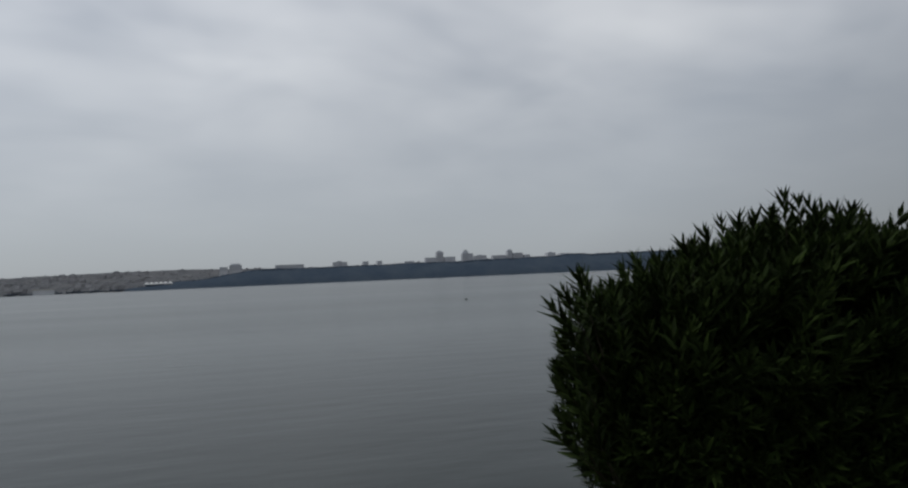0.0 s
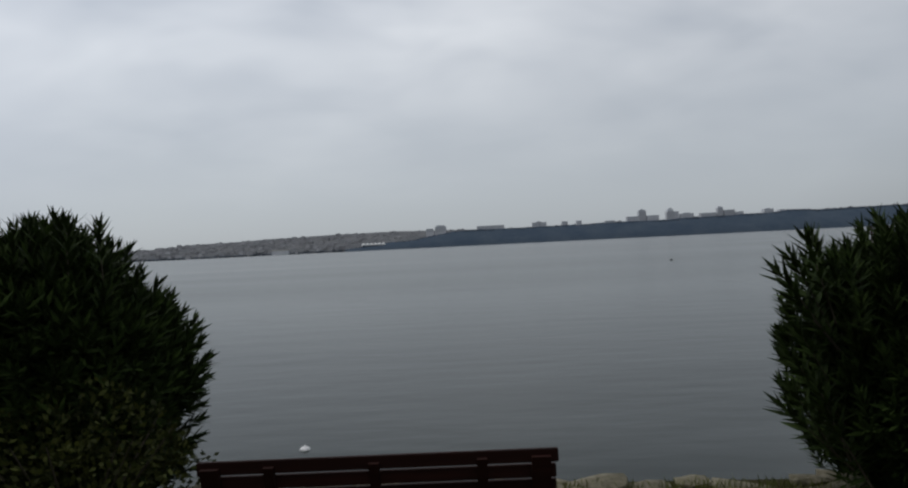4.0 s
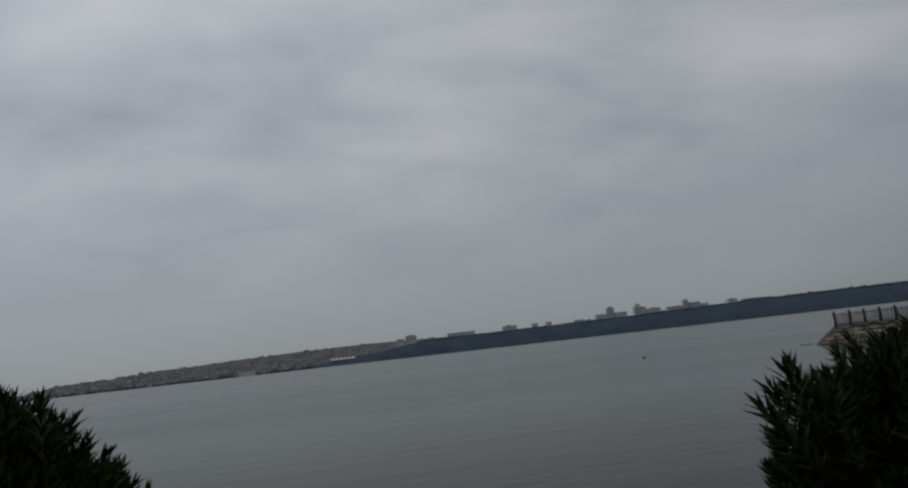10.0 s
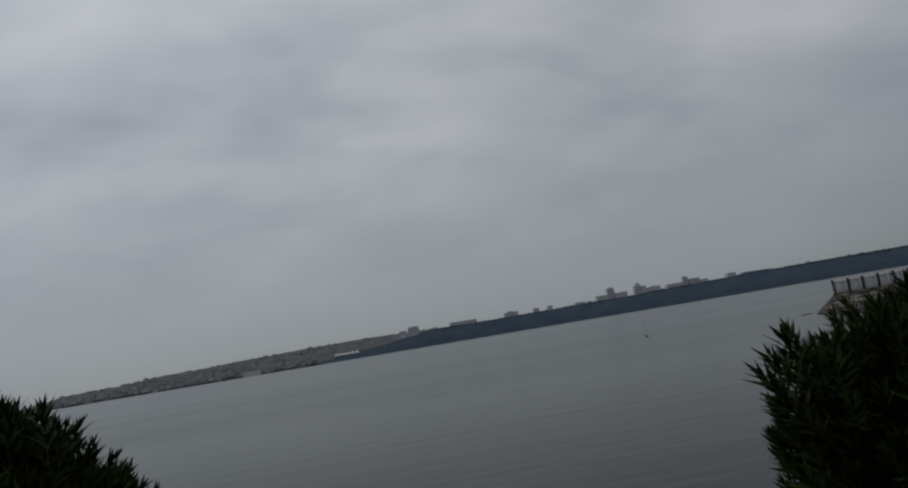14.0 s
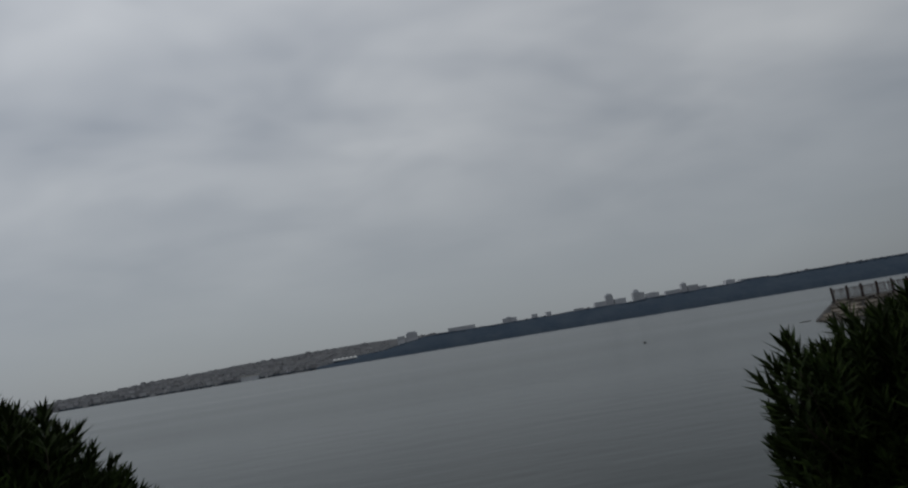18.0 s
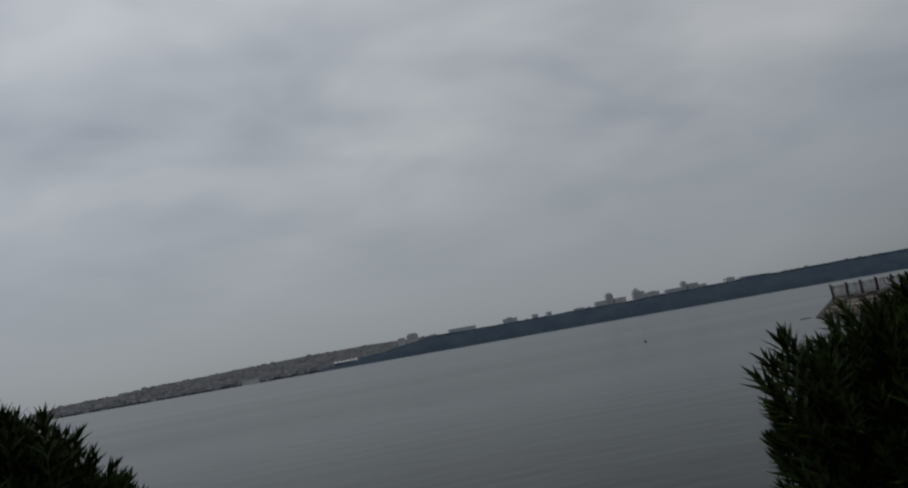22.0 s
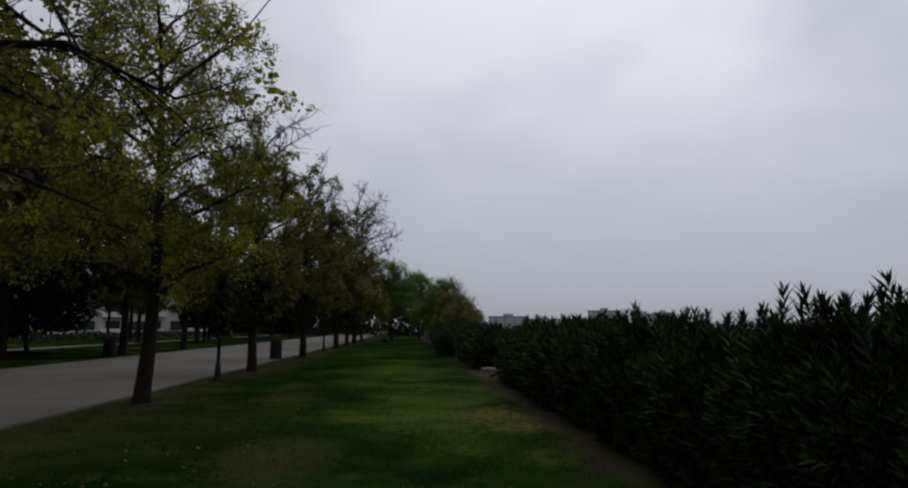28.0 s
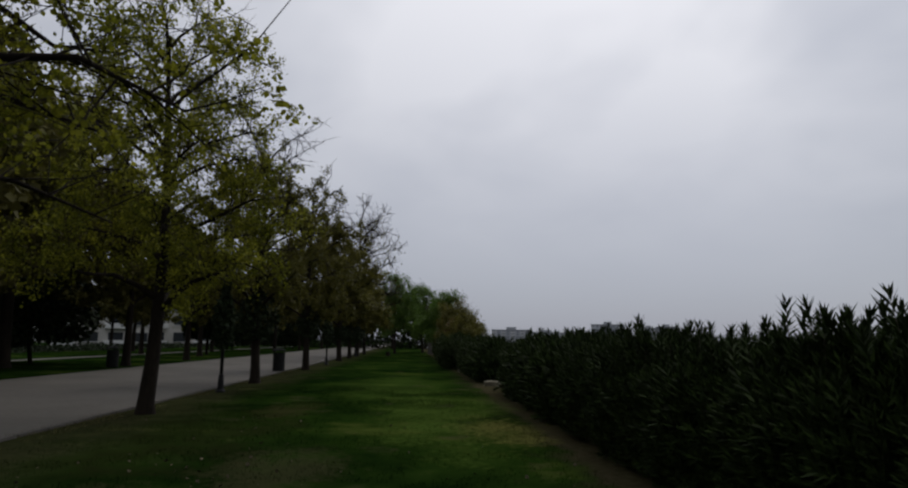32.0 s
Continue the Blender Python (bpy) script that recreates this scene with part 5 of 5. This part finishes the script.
def litter_bin(s, w, tall, label):
    ob = thing("litter_bin", L_turn(s, w, 0.03), label, "bin")
    part("drum", lathe_bm([(0.30, 0.0), (0.32, 0.03), (0.32, tall - 0.2), (0.335, tall - 0.18), (0.335, tall - 0.14), (0.31, tall - 0.14), (0.29, tall - 0.4)], 20), M_BIN, ob)
    for k in range(3):
        a = k * 2.094
        part("bracket", box_bm(0.3 * math.cos(a) - 0.02, 0.3 * math.sin(a) - 0.02, tall - 0.2, 0.3 * math.cos(a) + 0.02, 0.3 * math.sin(a) + 0.02, tall), M_BIN, ob)
    lid = part("lid", lathe_bm([(0.37, tall - 0.02), (0.37, tall + 0.01), (0.2, tall + 0.07), (0.03, tall + 0.09)], 20), M_BIN, ob)
    part("knob", lathe_bm([(0.02, tall + 0.085), (0.03, tall + 0.11), (0.012, tall + 0.13)], 8), M_BIN, lid)


litter_bin(37.7, 6.55, 1.12, "dark drum-shaped litter bin with a domed lid on the promenade's edge")
litter_bin(40.2, 16.4, 1.1, "dark litter bin across the promenade")

# buildings behind the park
town_block(-142, -49, 17, 12, 9.6, 107, "white flats with balconies behind the park trees", M_RENDER, 3, 4)
town_block(-156, -36, 18, 12, 7.0, 105, "low white building with dark wide windows", M_RENDER, 2, 4)
town_block(-190, -90, 36, 12, 13, 112, "white flats with balconies behind the park trees", M_RENDER, 4, 7)
town_block(-230, -56, 50, 12, 10, 104, "white flats with balconies behind the park trees", M_RENDER, 3, 8)
rng = np.random.default_rng(77)
n = 16000
p = np.stack([rng.uniform(60, 190, n), rng.uniform(38, 46, n), np.abs(rng.normal(size=n)) * 0.3], -1)
p[:6000, 0], p[:6000, 1], p[:6000, 2] = rng.uniform(150, 156, 6000), rng.uniform(-5, 40, 6000), rng.uniform(0, 5.5, 6000)
p = p[:, :1] * np.array(U)[None] + p[:, 1:2] * np.array(N)[None] + p[:, 2:] * np.array([[0, 0, 1.0]])
vv, ff = stamp(SIMPLE_V, LEAF_F2, frames_along(rng.normal(size=(n, 3)), rng, rng.uniform(0.2, 0.45, n) * np.where(np.arange(n) < 6000, 2.0, 1.0)), p)
tagged(new("park_hedge", fast_mesh("park_hedge", vv, ff, M_IVY)), "low dark hedge along the back of the park", "hedge", kind="stuff")


# ---- rubble jetty with its railing ----
JETTY = pose(35.4, 59.6, 0, 0, 0, -30.7)
jetty = thing("jetty", JETTY, "jetty head with sloping sides of flat pale stones", "jetty", kind="structure")
core = bmesh.new()
low_ring = [core.verts.new((x, y, -1.7)) for x, y in ((-2.6, 1.2), (-2.5, -5.6), (45, -5.6), (45, 9), (-2.4, 8))]
top_ring = [core.verts.new((x, y, 0.34)) for x, y in ((0, 0), (0.02, -0.02), (45, 0), (45, 6), (0, 6))]
for i in range(5):
    j = (i + 1) % 5
    core.faces.new((low_ring[i], low_ring[j], top_ring[j], top_ring[i]))
core.faces.new(top_ring)
core.faces.new(low_ring[::-1])
part("core", core, M_WETROCK, jetty, "dark wet joints and foot")
part("coping", box_bm(-0.12, -0.1, 0.30, 44, 0.5, 0.45, 0.03), M_WETROCK, jetty, "dark stone coping")
part("deck", box_bm(0, 0.502, 0.345, 44, 5.6, 0.42), M_PATH, jetty, "pale paved top")
rng = np.random.default_rng(90)


def slab_mesh(seed):
    """A flat, many-cornered facing stone with a worn rim."""
    r = np.random.default_rng(seed)
    n = 7
    a = np.sort(np.arange(n) * 6.283 / n + r.normal(size=n) * 0.18)
    k = r.uniform(0.82, 1.08, n)
    rings = [np.stack([np.cos(a) * k * q, np.sin(a) * k * q, np.full(n, z) + r.normal(size=n) * 0.02], -1) for q, z in ((1.0, -0.1), (1.0, 0.05), (0.9, 0.11))]
    verts = [tuple(p) for ring in rings for p in ring]
    faces = [(q * n + i, q * n + (i + 1) % n, (q + 1) * n + (i + 1) % n, (q + 1) * n + i) for q in range(2) for i in range(n)] + [tuple(range(2 * n, 3 * n))]
    return mesh_from("facing_stone", verts, faces, M_SLAB)


facings = [slab_mesh(300 + k) for k in range(8)]
RUN, DROP = 5.6, 2.04
tilt = math.degrees(math.atan2(DROP, RUN))
for row in range(7):
    f = (row + 0.5) / 7
    x = -2.3 * f + rng.uniform(0, 0.4)
    while x < 17:
        w = rng.uniform(0.75, 1.75)
        m = pose(x + w / 2, -RUN * f + rng.normal() * 0.06, 0.34 - DROP * f + 0.02, tilt, 0, 0) @ Matrix.Rotation(rng.normal() * 0.12, 4, "Z") @ Matrix.Diagonal((w * 0.47, rng.uniform(0.3, 0.4), rng.uniform(0.8, 1.3), 1))
        child("facing_stone", facings[int(rng.integers(0, 8))], jetty, m=m)
        x += w
rail = thing("railing", JETTY @ pose(0, 0.2, 0.45), "rusty dark iron railing along the jetty's edge", "railing")
post_me, bar_me = bpy.data.meshes.new("post"), bpy.data.meshes.new("bar")
bm = box_bm(-0.09, -0.09, -0.05, 0.09, 0.09, 1.12, 0.015)
box_bm(-0.11, -0.11, 1.1, 0.11, 0.11, 1.18, 0.02, bm=bm)
bm.to_mesh(post_me)
bm.free()
bm = box_bm(-0.03, -0.03, 0.02, 0.03, 0.03, 1.02)
bm.to_mesh(bar_me)
bm.free()
post_me.materials.append(M_RUST)
bar_me.materials.append(M_RUST)
for k in range(22):
    x = 0.08 + k * 1.15
    child("post", post_me, rail, m=pose(x, 0, 0, rng.normal() * 1.5, rng.normal() * 1.5, 0))
    if k < 21:
        for q in range(1, 8):
            child("bar", bar_me, rail, m=pose(x + q * 1.15 / 8, 0, 0, 0, rng.normal() * 1.5, 0))
for z in (0.12, 0.9):
    part("rail_bar", box_bm(0.08, -0.02, z - 0.018, 24.2, 0.02, z + 0.018), M_RUST, rail)
toe = thing("rock", pose(33.0, 60.6, -1.12), "dark low rock just off the jetty", "rock")
toe_me = stone_mesh(77, 0.55, 0.4, 0.22)
toe_me.materials[0] = M_WETROCK
child("stone", toe_me, toe)

# kerbs along the near edge of the promenade
kerb = thing("kerb", L_turn(0, PATH_IN - 0.06), "low concrete kerb between lawn and promenade", "kerb", kind="structure")
for k in range(90):
    child("kerb_stone", kerb_me, kerb, m=pose(-4 + k, 0, 0.0))

# fallen leaves, stones and a stump on the lawn
rng = np.random.default_rng(140)
n = 170
sw = np.stack([np.where(rng.random(n) < 0.6, rng.normal(8.0, 1.3, n), rng.uniform(4, 16, n)), np.where(rng.random(n) < 0.6, rng.normal(2.6, 0.9, n), rng.uniform(-3.2, 5.5, n))], -1)
p = sw[:, :1] * np.array(U)[None] + sw[:, 1:] * np.array(N)[None]
p[:, 2] = 0.035
flat_ways = np.stack([rng.normal(size=n), rng.normal(size=n), rng.normal(size=n) * 0.25], -1)
vv, ff = stamp(SIMPLE_V, LEAF_F2, frames_along(flat_ways, rng, rng.uniform(0.03, 0.075, n)), p)
tagged(new("fallen_leaves", fast_mesh("fallen_leaves", vv, ff, M_STRAW)), "dry pale leaves scattered over the lawn", "leaves", kind="stuff")
n = 260
sw = np.stack([rng.uniform(-4, 3, n), rng.uniform(-4.5, -2.9, n)], -1)
p = sw[:, :1] * np.array(U)[None] + sw[:, 1:] * np.array(N)[None]
p[:, 2] = 0.036
v, q = clump()
fr = np.einsum("n,ij->nij", rng.uniform(0.006, 0.018, n), np.diag([1.3, 1.0, 0.6]))
vv, ff = stamp(v, q, fr, p)
tagged(new("gravel", fast_mesh("gravel", vv, ff, M_STONE)), "small pale pebbles on the trodden soil", "gravel", kind="stuff")
for s, w, k, size in ((2.0, -3.3, 1, 0.7), (40.0, -3.7, 0, 2.2), (27.5, -3.9, 2, 2.0)):
    ob = thing("loose_stone", L_turn(s, w, 0.02, 30 * k), "pale loose stone lying in the grass by the hedge", "stone", "loose stones")
    m = pose(0, 0, 0.02 * size)
    child("stone", slabs[k], ob, m=m @ Matrix.Diagonal((size, size, size * 1.6, 1)))
stump = thing("tree_stump", L_turn(77.8, 1.9), "low dark tree stump on the lawn", "stump")
part("stump_body", lathe_bm([(0.36, -0.05), (0.28, 0.08), (0.24, 0.45), (0.22, 0.5)], 11), M_BARK, stump)
pillar = thing("stone_pillar", L_turn(90, -3.3), "short pale stone pillar by the hedge", "pillar")
part("shaft", box_bm(-0.35, -0.35, 0, 0.35, 0.35, 1.9, 0.04), M_KERB, pillar)
part("cap", box_bm(-0.42, -0.42, 1.9, 0.42, 0.42, 2.05, 0.03), M_KERB, pillar)
